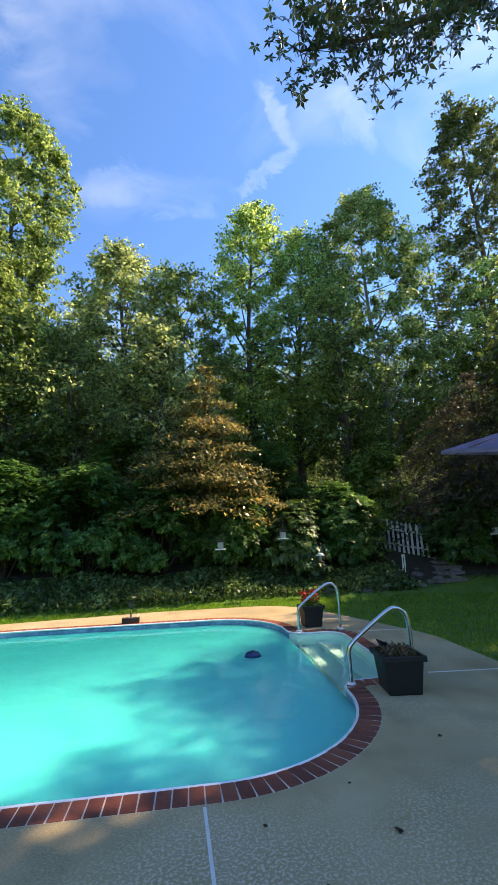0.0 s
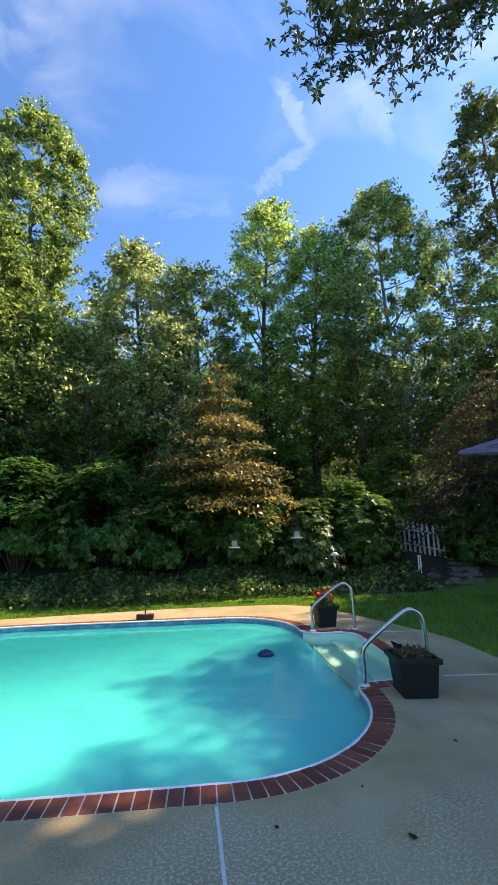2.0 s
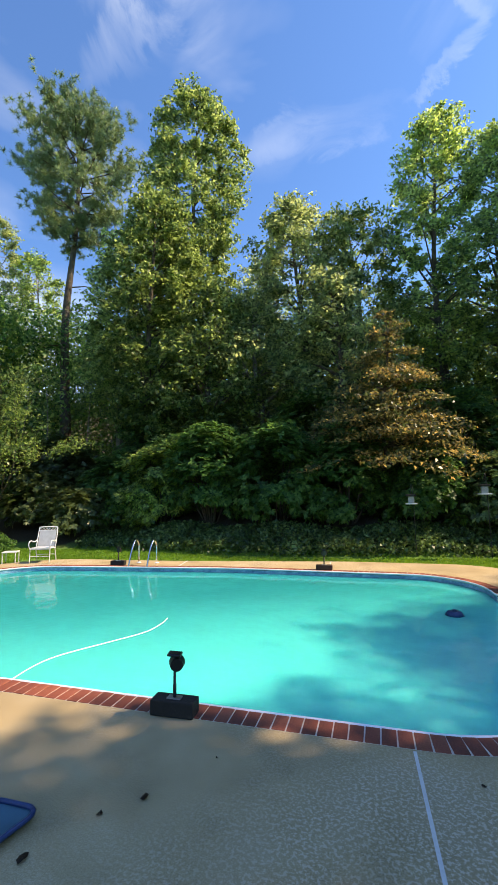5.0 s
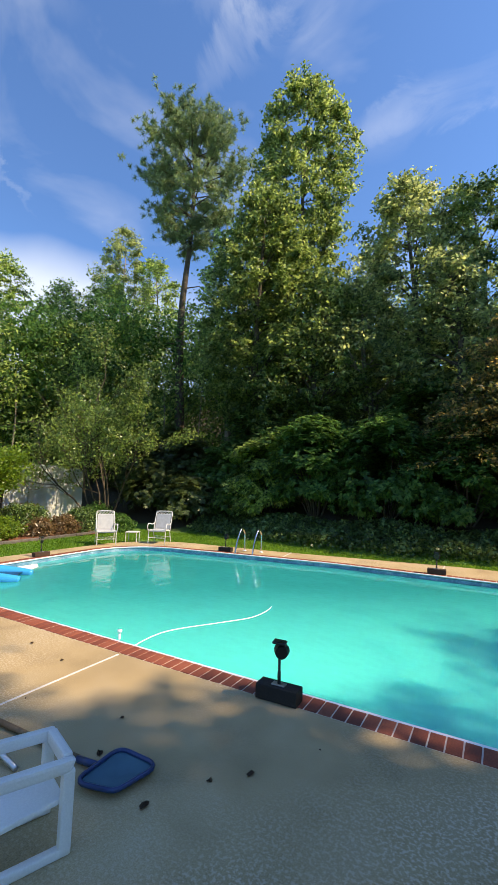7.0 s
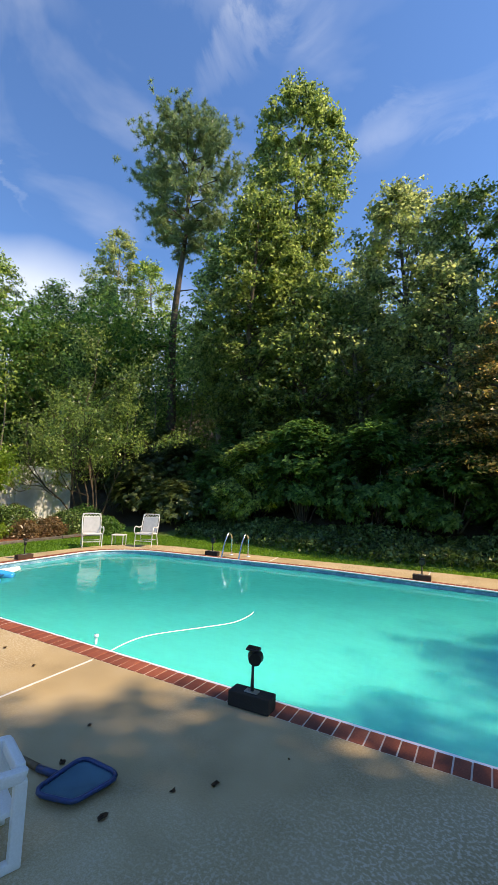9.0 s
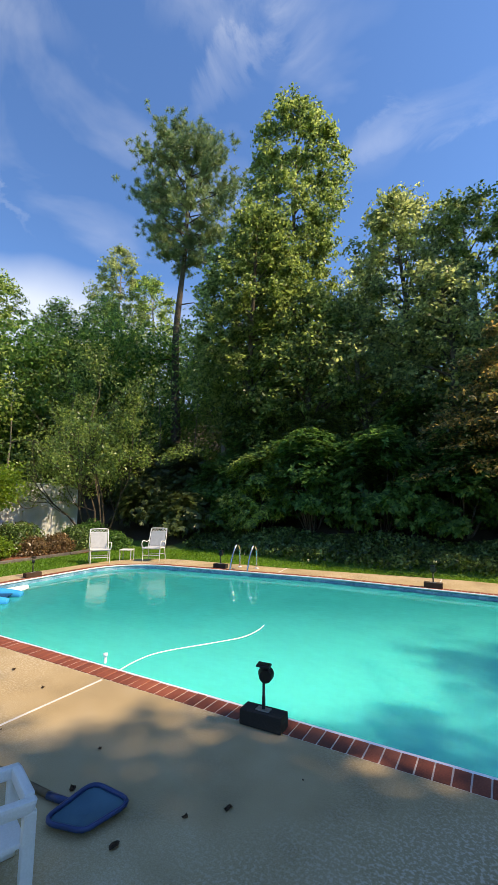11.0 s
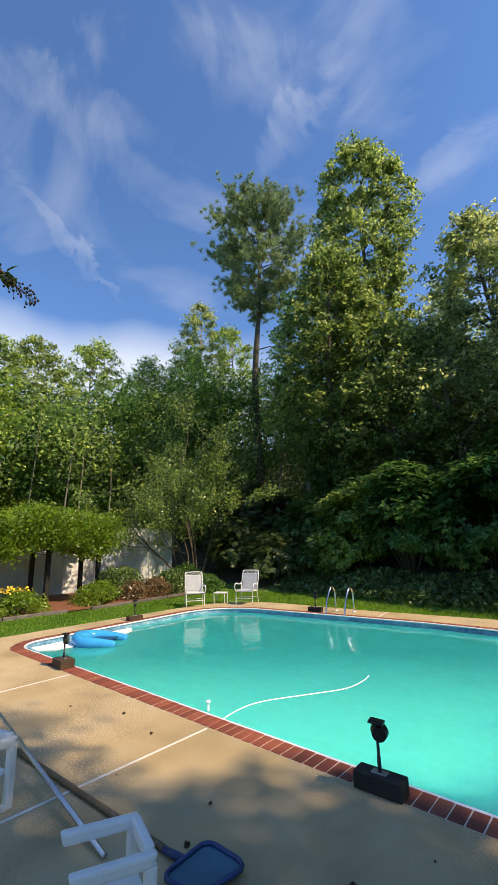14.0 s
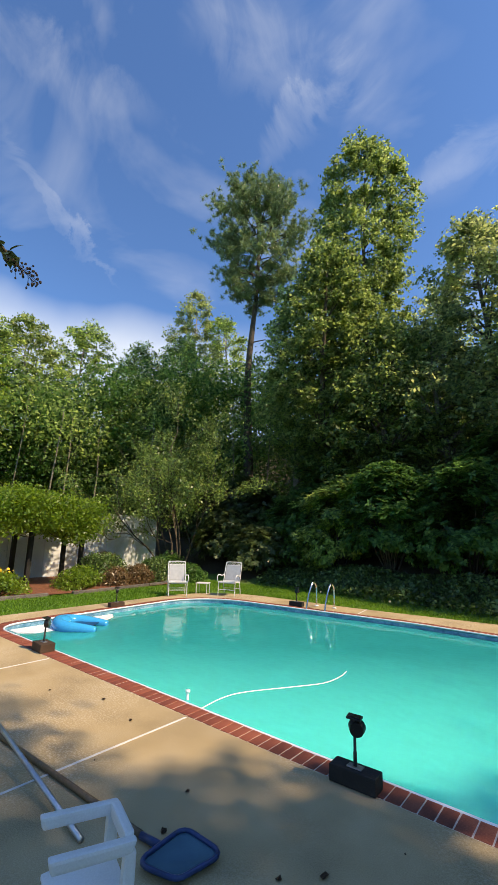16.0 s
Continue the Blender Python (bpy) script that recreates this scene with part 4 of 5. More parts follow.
# shrubs on the bank; L_SHADE puts deep shade into the leaf colour of some
rng_s = random.Random(4)
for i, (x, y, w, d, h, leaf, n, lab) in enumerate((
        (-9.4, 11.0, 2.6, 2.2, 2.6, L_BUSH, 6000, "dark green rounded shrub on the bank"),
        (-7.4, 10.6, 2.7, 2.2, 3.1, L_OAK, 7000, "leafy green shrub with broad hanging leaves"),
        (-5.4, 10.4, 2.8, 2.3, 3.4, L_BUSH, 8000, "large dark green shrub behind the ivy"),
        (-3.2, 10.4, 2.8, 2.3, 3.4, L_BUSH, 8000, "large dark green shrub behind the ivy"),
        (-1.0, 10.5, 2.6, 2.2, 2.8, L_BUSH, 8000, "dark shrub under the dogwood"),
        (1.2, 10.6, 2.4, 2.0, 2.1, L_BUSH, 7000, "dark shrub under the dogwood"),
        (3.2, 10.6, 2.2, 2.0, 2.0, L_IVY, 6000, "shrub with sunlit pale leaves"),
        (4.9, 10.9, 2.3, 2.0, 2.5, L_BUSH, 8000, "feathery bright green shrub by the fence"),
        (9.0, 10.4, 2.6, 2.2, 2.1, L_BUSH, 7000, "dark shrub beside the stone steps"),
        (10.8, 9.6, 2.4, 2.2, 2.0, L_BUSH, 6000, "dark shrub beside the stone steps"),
        (-11.4, 11.6, 2.6, 2.2, 2.8, L_SHADE, 6000, "shrub behind the chairs, its deep shade put into the leaves"),
        (-13.2, 12.4, 2.8, 2.2, 3.0, L_SHADE, 6000, "shrub behind the chairs, its deep shade put into the leaves"),
        (-10.2, 9.9, 2.0, 1.6, 1.5, L_SHADE, 4500, "low shrub behind the chairs, shade put into its leaves"),
        (-12.2, 10.2, 2.4, 1.8, 1.9, L_SHADE, 5000, "low shrub behind the chairs, shade put into its leaves"),
        (-15.6, 12.6, 3.0, 2.4, 2.6, L_SHADE, 6000, "shrub at the foot of the pine, shade put into its leaves"),
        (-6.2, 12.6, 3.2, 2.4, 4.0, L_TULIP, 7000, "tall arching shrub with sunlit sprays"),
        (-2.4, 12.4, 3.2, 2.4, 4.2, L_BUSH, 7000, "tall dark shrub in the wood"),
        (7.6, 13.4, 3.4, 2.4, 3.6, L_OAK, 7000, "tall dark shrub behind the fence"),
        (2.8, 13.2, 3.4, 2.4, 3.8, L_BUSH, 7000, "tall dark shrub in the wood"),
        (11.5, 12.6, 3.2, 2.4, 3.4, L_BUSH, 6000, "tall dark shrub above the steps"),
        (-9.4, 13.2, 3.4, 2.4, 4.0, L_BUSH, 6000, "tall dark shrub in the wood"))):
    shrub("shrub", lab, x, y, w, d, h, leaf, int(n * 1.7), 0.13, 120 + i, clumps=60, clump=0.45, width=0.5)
layered_tree("dogwood_tree", "small dogwood turning orange in layered sprays", 0.1, 10.6, 7.3, 2.8, 2.4, L_DOGWOOD, 15000, 0.13, 153, 9, 0.05, (0.3, 0), 0.8)
layered_tree("maple_tree", "dusky purple-brown weeping maple", 9.9, 10.4, 7.3, 3.2, 3.6, L_MAPLE, 18000, 0.13, 151, 8, 0.42, (0, 0), 0.6, 0.12)


def branchy_tree(x, y):
    """Several leaning stems, forked limbs partly bare, small sparse leaves along the twigs."""
    rng = np.random.default_rng(152)
    ob = thing("small_tree", "thin branchy tree with sparse pale leaves", "tree", at=(x, y, height(x, y) - 0.05))
    bm, pts = bmesh.new(), []

    def limb(p, d, ln, r, level):
        line = [p]
        for _ in range(5):
            d = d + rng.normal(size=3) * 0.16 + np.array([0, 0, 0.04])
            d /= np.linalg.norm(d)
            line.append(line[-1] + d * ln / 5)
        tube(bm, line, [r * (1 - 0.13 * k) for k in range(6)], 5, cap=False)
        if level < 2:
            for k in (2, 3, 3, 4, 5, 5)[: 6 if level else 5]:
                side = rng.normal(size=3) * np.array([1, 1, 0.6])
                limb(line[k], d * 0.8 + side * 0.5, ln * rng.uniform(0.42, 0.66), r * 0.42, level + 1)
        if level > 0:
            bare = rng.uniform() < 0.2
            for q in line[2 if level == 1 else 1:]:
                for _ in range(2 if bare else 17 if level == 2 else 5):
                    pts.append(q + rng.normal(size=3) * np.array([0.15, 0.15, 0.09]))

    for a, tilt, ln in ((3.6, 0.75, 3.6), (4.4, 0.45, 3.9), (1.2, 0.2, 4.6), (0.6, 0.35, 3.6), (1.9, 0.4, 3.6), (5.6, 0.35, 3.2), (2.6, 0.35, 3.6)):
        limb(np.array([0.1 * math.cos(a), 0.1 * math.sin(a), 0.0]), np.array([math.cos(a) * tilt, math.sin(a) * tilt, 1.0]), ln, 0.042, 0)
    part("trunk", bm, M_BARK, ob, smooth=True)
    part("crown", quads("crown", leaf_quads(rng, np.array(pts), 0.105), L_SMALL), L_SMALL, ob)


branchy_tree(-13.1, 8.2)


def ivy():
    rng = np.random.default_rng(12)
    n = 26000
    x, y = rng.uniform(-9.5, 6.2, n), 8.45 + rng.uniform(0, 1, n) ** 0.8 * 1.6
    y += 0.35 * np.sin(x * 0.5)
    z = np.array([height(a, b) for a, b in zip(x, y)]) + rng.uniform(0.02, 0.34, n) * (0.7 + 0.4 * np.sin(x * 1.7) * np.cos(y * 2))
    ob = new("ivy", quads("ivy", leaf_quads(rng, np.stack([x, y, z], 1), 0.095, 0.8, 1.0), L_IVY))
    tagged(ob, "low bed of glossy ivy leaves along the lawn", "ivy", kind="stuff")


ivy()

# ---- left bed, arbour and white wall ----
def white_wall():
    wall = thing("garden_wall", "white painted board wall with dappled shade painted in, behind the arbour", "wall", kind="structure", at=(-15.2, 0, 0))
    y = -3.0
    while y < 8.3:
        z = height(-15.2, y) - 0.1
        bm = box(bmesh.new(), (0.06, 1.185, 2.3), (0, y + 0.6, z + 1.15), (0, 0, 0), 0.006)
        part("panel", bm, M_WALLWHITE, wall)
        y += 1.2
    part("cap_board", box(bmesh.new(), (0.12, 11.3, 0.05), (0, 2.65, 2.19), (0, 0, 0), 0.008), M_WALLWHITE, wall)


def leaf_mass(name, label, x, y, w, d, z1, z2, leaf, n, size, seed, parent=None):
    rng = np.random.default_rng(seed)
    m = n // 55
    cs = np.stack([rng.uniform(-w / 2, w / 2, m), rng.uniform(-d / 2, d / 2, m), rng.uniform(0, 1, m) ** 0.8 * (z2 - z1) + z1], 1)
    cs[:, 0] += x
    cs[:, 1] += y
    cs[:, 2] += 0.14 * np.sin(cs[:, 1] * 2.3) + 0.1 * np.sin(cs[:, 1] * 5.1)
    idx = np.repeat(np.arange(m), 55)
    pts = cs[idx] + rng.normal(size=(len(idx), 3)) * np.array([0.17, 0.17, 0.12])
    return part(name, quads(name, leaf_quads(rng, pts, size), leaf), leaf, parent, label)


def arbour():
    a = thing("vine_arbour", "timber arbour smothered in a bright green vine", "arbour", at=(-13.7, 1.9, 0))
    for x in (-0.55, 0.55):
        for y in (-2.6, -0.75, 0.9, 2.5):
            # black wood here puts the arbour's shade into the post colour
            part("post", box(bmesh.new(), (0.12, 0.12, 2.2), (x, y, 1.06), (0, 0, 2), 0.01), M_BLACKWOOD, a, "post darkened for the shade under the vine")
        part("beam", box(bmesh.new(), (0.08, 6.2, 0.16), (x, 0, 2.14), (0, 0, 0), 0.01), M_BARK, a)
    for k in range(9):
        part("rafter", box(bmesh.new(), (1.6, 0.06, 0.1), (0, -2.8 + 0.7 * k, 2.27), (0, 0, 0), 0.008), M_BARK, a)
    # vine widened forward to keep sun off the front posts
    leaf_mass("vine", "dense bright green vine", 0.3, -0.3, 2.2, 5.9, 1.55, 2.5, L_VINE, 80000, 0.10, 201, a)
    rng = random.Random(3)
    for k in range(7):
        y = -2.8 + k * 0.95
        pts = arc([(0.75, y, 1.9), (0.85, y + 0.3, 1.45 + rng.uniform(-0.1, 0.1)), (0.8, y + 0.75, 1.4), (0.7, y + 1.0, 1.8)], 4)
        part("vine_stem", tube(bmesh.new(), pts, 0.012, 5), M_BARK, a, smooth=True)


white_wall()
arbour()
bm = bmesh.new()
bmesh.ops.create_grid(bm, x_segments=18, y_segments=40, size=0.5)
for v in bm.verts:
    x, y = -13.2 + v.co.x * 3.9, 2.6 + v.co.y * 9.6
    v.co = Vector((x, y, height(x, y) + 0.035 + 0.03 * math.sin(x * 3.1) * math.cos(y * 2.7)))
tagged(new("flower_bed", finish("flower_bed", bm, M_MULCH, True)), "bed of reddish bark mulch behind the lawn", "flower bed", kind="structure")
for y1, y2, x1, x2 in ((-2.2, -0.6, -11.6, -11.45), (-0.58, 1.0, -11.44, -11.3), (1.02, 2.5, -11.29, -11.2), (3.1, 4.4, -11.1, -11.18), (4.42, 5.7, -11.19, -11.3), (5.72, 7.2, -11.31, -11.5)):
    bm = box(bmesh.new(), (0.1, math.hypot(y2 - y1, x2 - x1), 0.1), ((x1 + x2) / 2, (y1 + y2) / 2, 0.0), (0, 0, -math.degrees(math.atan2(x2 - x1, y2 - y1))), 0.015)
    e = new("bed_edging", finish("bed_edging", bm, M_STONE))
    tagged(e, "pale stone edging strip between lawn and bed", "edging", "bed edging")
for i, (x, y, w, h, leaf, lab) in enumerate((
        (-12.1, 1.6, 1.2, 0.55, L_VINE, "low leafy perennial with yellow flowers"), (-12.4, 0.5, 1.3, 0.6, L_VINE, "low leafy perennial in the bed"),
        (-12.3, -0.8, 1.3, 0.7, L_IVY, "low leafy perennial in the bed"),
        (-12.2, 3.9, 1.0, 0.6, L_VINE, "low grassy perennial in the bed"), (-12.7, 4.6, 1.1, 0.9, L_IVY, "leafy perennial in the bed"),
        (-12.0, 4.9, 0.7, 0.5, L_RUST, "rusty faded perennial in the bed"), (-12.1, 5.8, 0.8, 0.6, L_RUST, "rusty faded perennial in the bed"),
        (-12.9, 5.2, 1.1, 0.95, L_IVY, "tall leafy perennial against the white wall"), (-12.2, 6.7, 1.2, 0.8, L_IVY, "leafy perennial in the bed"),
        (-13.6, 5.6, 1.0, 0.9, L_RUST, "tall brown-leaved shrub against the white wall"), (-12.6, 7.6, 1.3, 0.9, L_BUSH, "low dark shrub by the small tree"),
        (-11.6, 7.6, 1.0, 0.6, L_BUSH, "low dark plant at the lawn's edge"))):
    shrub("garden_plant", lab, x, y, w * 1.2, w * 1.25, h, leaf, 3400, 0.075, 230 + i, clumps=44, clump=0.2, category="plant")


def flowers(name, label, category, x, y, z, w, n, material, seed, size=0.05):
    rng = np.random.default_rng(seed)
    pts = np.stack([rng.uniform(-w, w, n), rng.uniform(-w, w, n), rng.uniform(-0.06, 0.08, n)], 1)
    ob = new(name, quads(name, leaf_quads(rng, pts, size, 0.9, 1.6), material))
    ob.location = (x, y, z)
    return tagged(ob, label, category, kind="stuff")


flowers("yellow_flowers", "yellow daisy heads above the leaves", "flowers", -12.1, 1.45, 0.55, 0.4, 90, M_YELLOW, 3, 0.07)


# ---- the far right: fence, feeders, steps, umbrella ----
def picket_fence():
    f = thing("picket_fence", "weathered white picket fence half hidden by shrubs", "fence")
    a, b = Vector((7.75, 10.7)), Vector((6.1, 12.4))
    n = 16
    for k in range(n):
        p = a.lerp(b, k / (n - 1))
        z = height(p.x, p.y)
        bm = box(bmesh.new(), (0.075, 0.022, 1.0), (0, 0, 0.5))
        top = [v for v in bm.verts if v.co.z > 0.9]
        m = bm.verts.new((0, -0.011, 1.08)), bm.verts.new((0, 0.011, 1.08))
        front, back = [v for v in top if v.co.y < 0], [v for v in top if v.co.y > 0]
        bm.faces.new((front[0], front[1], m[0]))
        bm.faces.new((back[0], back[1], m[1]))
        for s in (0, 1):
            fa = [v for v in front if (v.co.x < 0) == (s == 0)][0]
            ba = [v for v in back if (v.co.x < 0) == (s == 0)][0]
            bm.faces.new((fa, ba, m[1], m[0]))
        ob = part("picket", bm, M_PICKET, f)
        ob.location, ob.rotation_euler = (p.x, p.y, z - 0.02), (0, radians(random.Random(k).uniform(-1.5, 1.5)), radians(-46))
    for h in (0.25, 0.75):
        za, zb = height(a.x, a.y) + h, height(b.x, b.y) + h
        part("rail", tube(bmesh.new(), [(a.x, a.y + 0.03, za), (b.x, b.y + 0.03, zb)], 0.03, 4), M_PICKET, f)


def feeder(x, y, z, kind, lab):
    g = height(x, y)
    f = thing("bird_feeder", lab, "bird feeder", "bird feeders", at=(x, y, g))
    h = z - g
    part("pole", tube(bmesh.new(), arc([(0.06, 0.02, -0.05), (0.06, 0.02, h * 0.6), (0.05, 0.02, h + 0.3), (0.02, 0, h + 0.38), (0, 0, h + 0.26)], 4), 0.009, 6), M_BLACK, f, smooth=True)
    if kind == "house":
        part("roof", box(bmesh.new(), (0.24, 0.2, 0.05), (0, 0, h + 0.12), (0, 0, 0), 0.02), M_BLACK, f)
        part("hopper", box(bmesh.new(), (0.15, 0.12, 0.17), (0, 0, h + 0.01), (0, 0, 0), 0.01), M_GLASS, f, "pale clear hopper")
        part("tray", box(bmesh.new(), (0.28, 0.22, 0.03), (0, 0, h - 0.09), (0, 0, 0), 0.008), M_WHITEMETAL, f)
    else:
        part("dome", disc(bmesh.new(), 0.12, 0.05, 0.08, (0, 0, h + 0.1)), M_WHITEMETAL, f, "pale dome lid", True)
        part("tube", disc(bmesh.new(), 0.035, 0.035, 0.16, (0, 0, h - 0.02)), M_GLASS, f, smooth=True)
        part("tray", disc(bmesh.new(), 0.08, 0.09, 0.03, (0, 0, h - 0.1)), M_BROWNWOOD, f, smooth=True)
    part("hook", tube(bmesh.new(), [(0, 0, h + 0.27), (0, 0, h + 0.12)], 0.005, 5), M_BLACK, f)


picket_fence()
feeder(0.70, 8.6, 1.40, "house", "small dark bird feeder with pale sides on a pole")
feeder(2.42, 8.7, 1.62, "house", "square grey bird feeder on a pole")
feeder(3.42, 8.6, 0.98, "tube", "bird feeder under a pale dome lid")
feeder(8.75, 8.6, 1.55, "house", "pale bird feeder hanging at the yard's edge")
chime = thing("wind_chime", "pale wind chime hanging from a thin hook", "wind chime", at=(5.8, 8.6, height(5.8, 8.6)))
part("hook", tube(bmesh.new(), arc([(0.12, 0, -0.05), (0.12, 0, 0.9), (0.06, 0, 1.3), (0, 0, 1.15)], 4), 0.008, 5), M_BLACK, chime)
part("disc", disc(bmesh.new(), 0.05, 0.04, 0.015, (0, 0, 0.98)), M_WHITEMETAL, chime)
part("cord", tube(bmesh.new(), [(0, 0, 1.16), (0, 0, 0.97)], 0.004, 4), M_BLACK, chime)
for k in range(4):
    a = k * 1.57
    part("pipe", tube(bmesh.new(), [(0.035 * math.cos(a), 0.035 * math.sin(a), 0.98), (0.045 * math.cos(a), 0.045 * math.sin(a), 0.66 - 0.05 * k)], 0.011, 6), M_WHITEMETAL, chime)
steps_rng = random.Random(8)
for k in range(7):
    x, y = 7.3 + 0.22 * k, 8.9 + 0.42 * k
    bm = box(bmesh.new(), (0.95 - 0.04 * k, 0.28, 0.12), (0, 0, 0), (0, 0, 0), 0.03)
    for v in bm.verts:
        v.co += Vector((steps_rng.uniform(-0.03, 0.03), steps_rng.uniform(-0.03, 0.03), steps_rng.uniform(-0.01, 0.01)))
    ob = new("stone_step", finish("stone_step", bm, M_STONE))
    ob.location, ob.rotation_euler = (x, y, height(x, y) - 0.01), (0, 0, radians(steps_rng.uniform(-16, 10)))
    tagged(ob, "rough grey-brown stone step climbing the bank", "step", "stone steps")
for k in range(22):
    x, y = steps_rng.uniform(3.6, 8.2), steps_rng.uniform(8.7, 9.9)
    bm = ball(bmesh.new(), steps_rng.uniform(0.07, 0.2), (0, 0, 0), (1.2, 0.9, 0.55), 10)
    for v in bm.verts:
        v.co *= 1 + 0.16 * noise.noise(v.co * 9 + Vector((k, 0, 0)))
    ob = new("rock", finish("rock", bm, M_STONE))
    ob.location, ob.rotation_euler = (x, y, height(x, y) + 0.01), (0, 0, steps_rng.uniform(0, 6))
    tagged(ob, "half-buried grey field stone on the bank", "rock", "bank stones")


def umbrella():
    u = thing("patio_umbrella", "violet canvas patio umbrella, paled as if sunlit, standing on the lawn", "umbrella", at=(5.36, 3.0, height(5.36, 3.0)))
    n, r, z = 8, 1.3, 2.90
    bm = bmesh.new()
    top = bm.verts.new((0, 0, z + 0.42))
    ring = [bm.verts.new((r * math.cos(2 * math.pi * k / n + 0.18), r * math.sin(2 * math.pi * k / n + 0.18), z)) for k in range(n)]
    low = [bm.verts.new((v.co.x * 1.005, v.co.y * 1.005, z - 0.06)) for v in ring]
    for k in range(n):
        bm.faces.new((top, ring[k - 1], ring[k]))
        bm.faces.new((ring[k - 1], low[k - 1], low[k], ring[k]))
    bmesh.ops.solidify(bm, geom=bm.faces[:], thickness=0.006)
    bmesh.ops.rotate(bm, cent=(0, 0, z + 0.42), matrix=Matrix.Rotation(radians(9), 3, "X"), verts=bm.verts[:])
    part("canopy", bm, M_PURPLE, u)
    part("pole", tube(bmesh.new(), [(0, 0, 0.05), (0, 0, z + 0.45)], 0.022, 8), M_POLE, u, smooth=True)
    part("base", disc(bmesh.new(), 0.26, 0.2, 0.1, (0, 0, 0.06)), M_STONE, u, smooth=True)
    for k in range(n):
        a = 2 * math.pi * k / n + 0.18
        part("rib", tube(bmesh.new(), [(0, 0, z + 0.36), (r * 0.98 * math.cos(a), r * 0.98 * math.sin(a), z - 0.02)], 0.009, 5), M_POLE, u)


umbrella()


# ---- pool furniture ----
def handrail(x, y, lab):
    r = thing("pool_handrail", lab, "handrail", "step handrails", at=(x, y, 0))
    pts = arc([(0, 0, 0.0), (0, 0, 0.22), (0.0, 0, 0.34), (0.08, 0, 0.45), (0.46, 0, 0.72), (0.6, 0, 0.765), (0.7, 0, 0.70), (0.735, 0, 0.55), (0.74, 0, 0.3), (0.74, 0, 0.0)], 6)
    part("rail", tube(bmesh.new(), pts, 0.0245, 12), M_STEEL, r, smooth=True)
    for dx in (0, 0.74):
        part("base_plate", disc(bmesh.new(), 0.06, 0.045, 0.022, (dx, 0, 0.014)), M_LIP, r, "white escutcheon", True)


handrail(1.655, 1.875, "bent polished steel handrail beside the pool steps")
handrail(1.755, 4.60, "bent polished steel handrail beside the pool steps")


def ladder():
    l = thing("pool_ladder", "polished steel pool ladder on the far coping", "ladder", at=(-5.5, 5.93, 0), turn=4)
    for x in (-0.23, 0.23):
        pts = arc([(x, 0.5, 0.0), (x, 0.5, 0.35), (x, 0.47, 0.48), (x, 0.36, 0.56), (x, 0.24, 0.5), (x, 0.08, 0.25), (x, -0.06, -0.15), (x, -0.09, -0.5), (x, -0.09, -1.0)], 5)
        part("rail", tube(bmesh.new(), pts, 0.021, 10), M_STEEL, l, smooth=True)
        part("base_plate", disc(bmesh.new(), 0.055, 0.04, 0.02, (x, 0.5, 0.012)), M_LIP, l, "white escutcheon", True)
    for z in (-0.22, -0.5, -0.78):
        part("rung", box(bmesh.new(), (0.44, 0.08, 0.03), (0, -0.09, z), (0, 0, 0), 0.008), M_LIP, l)


ladder()


def planter(x, y, turn, w, d, h, lab):
    p = thing("planter", lab, "planter", at=(x, y, 0), turn=turn)
    bm = box(bmesh.new(), (w, d, h), (0, 0, h / 2), (0, 0, 0), 0.012, 0.82)
    up = [f for f in bm.faces if f.normal.z > 0.9]
    bmesh.ops.inset_region(bm, faces=up, thickness=0.02)
    bmesh.ops.translate(bm, vec=(0, 0, -0.05), verts=list({v for f in up for v in f.verts}))
    part("tub", bm, M_BLACK, p)
    bm = bmesh.new()
    for sx, sy, lx, ly in ((0, d / 2, w + 0.05, 0.035), (0, -d / 2, w + 0.05, 0.035), (w / 2, 0, 0.035, d + 0.02), (-w / 2, 0, 0.035, d + 0.02)):
        box(bm, (lx, ly, 0.055), (sx, sy, h - 0.022), (0, 0, 0), 0.006)
    part("rim", bm, M_BLACK, p)
    part("soil", box(bmesh.new(), (w * 0.9, d * 0.9, 0.03), (0, 0, h - 0.05)), M_SOIL, p, "dark soil")
    return p


def sprigs(parent, w, d, z, n, leaf, seed, tall=0.12):
    rng = np.random.default_rng(seed)
    pts = np.stack([rng.uniform(-w, w, n), rng.uniform(-d, d, n), z + rng.uniform(0, 1, n) ** 1.4 * tall], 1)
    part("plant", quads("plant", leaf_quads(rng, pts, 0.045, 0.5, 0.3), leaf), leaf, parent, "straggly half-dry plant")
    bm = bmesh.new()
    for k in range(14):
        x, y = rng.uniform(-w, w), rng.uniform(-d, d)
        tube(bm, arc([(x, y, z - 0.02), (x + rng.uniform(-0.03, 0.03), y, z + tall * 0.6), (x + rng.uniform(-0.07, 0.07), y + rng.uniform(-0.05, 0.05), z + tall * rng.uniform(0.8, 1.3))], 3), 0.004, 4)
    part("stalk", bm, M_BARK, parent)


near_pot = planter(2.09, 1.60, -6, 0.41, 0.42, 0.37, "square black plastic tub of half-dry plants on the deck")
sprigs(near_pot, 0.15, 0.17, 0.33, 420, L_RUST, 31, 0.1)
part("spike_light", box(bmesh.new(), (0.13, 0.09, 0.014), (-0.12, 0.08, 0.44), (18, 24, 10), 0.003), M_SOLAR, near_pot, "tilted dark solar panel")
part("spike", tube(bmesh.new(), [(-0.12, 0.08, 0.3), (-0.12, 0.08, 0.44)], 0.008, 6), M_BLACK, near_pot)
far_pot = planter(2.09, 5.0, 4, 0.37, 0.34, 0.36, "black plastic tub of red flowers on the deck")
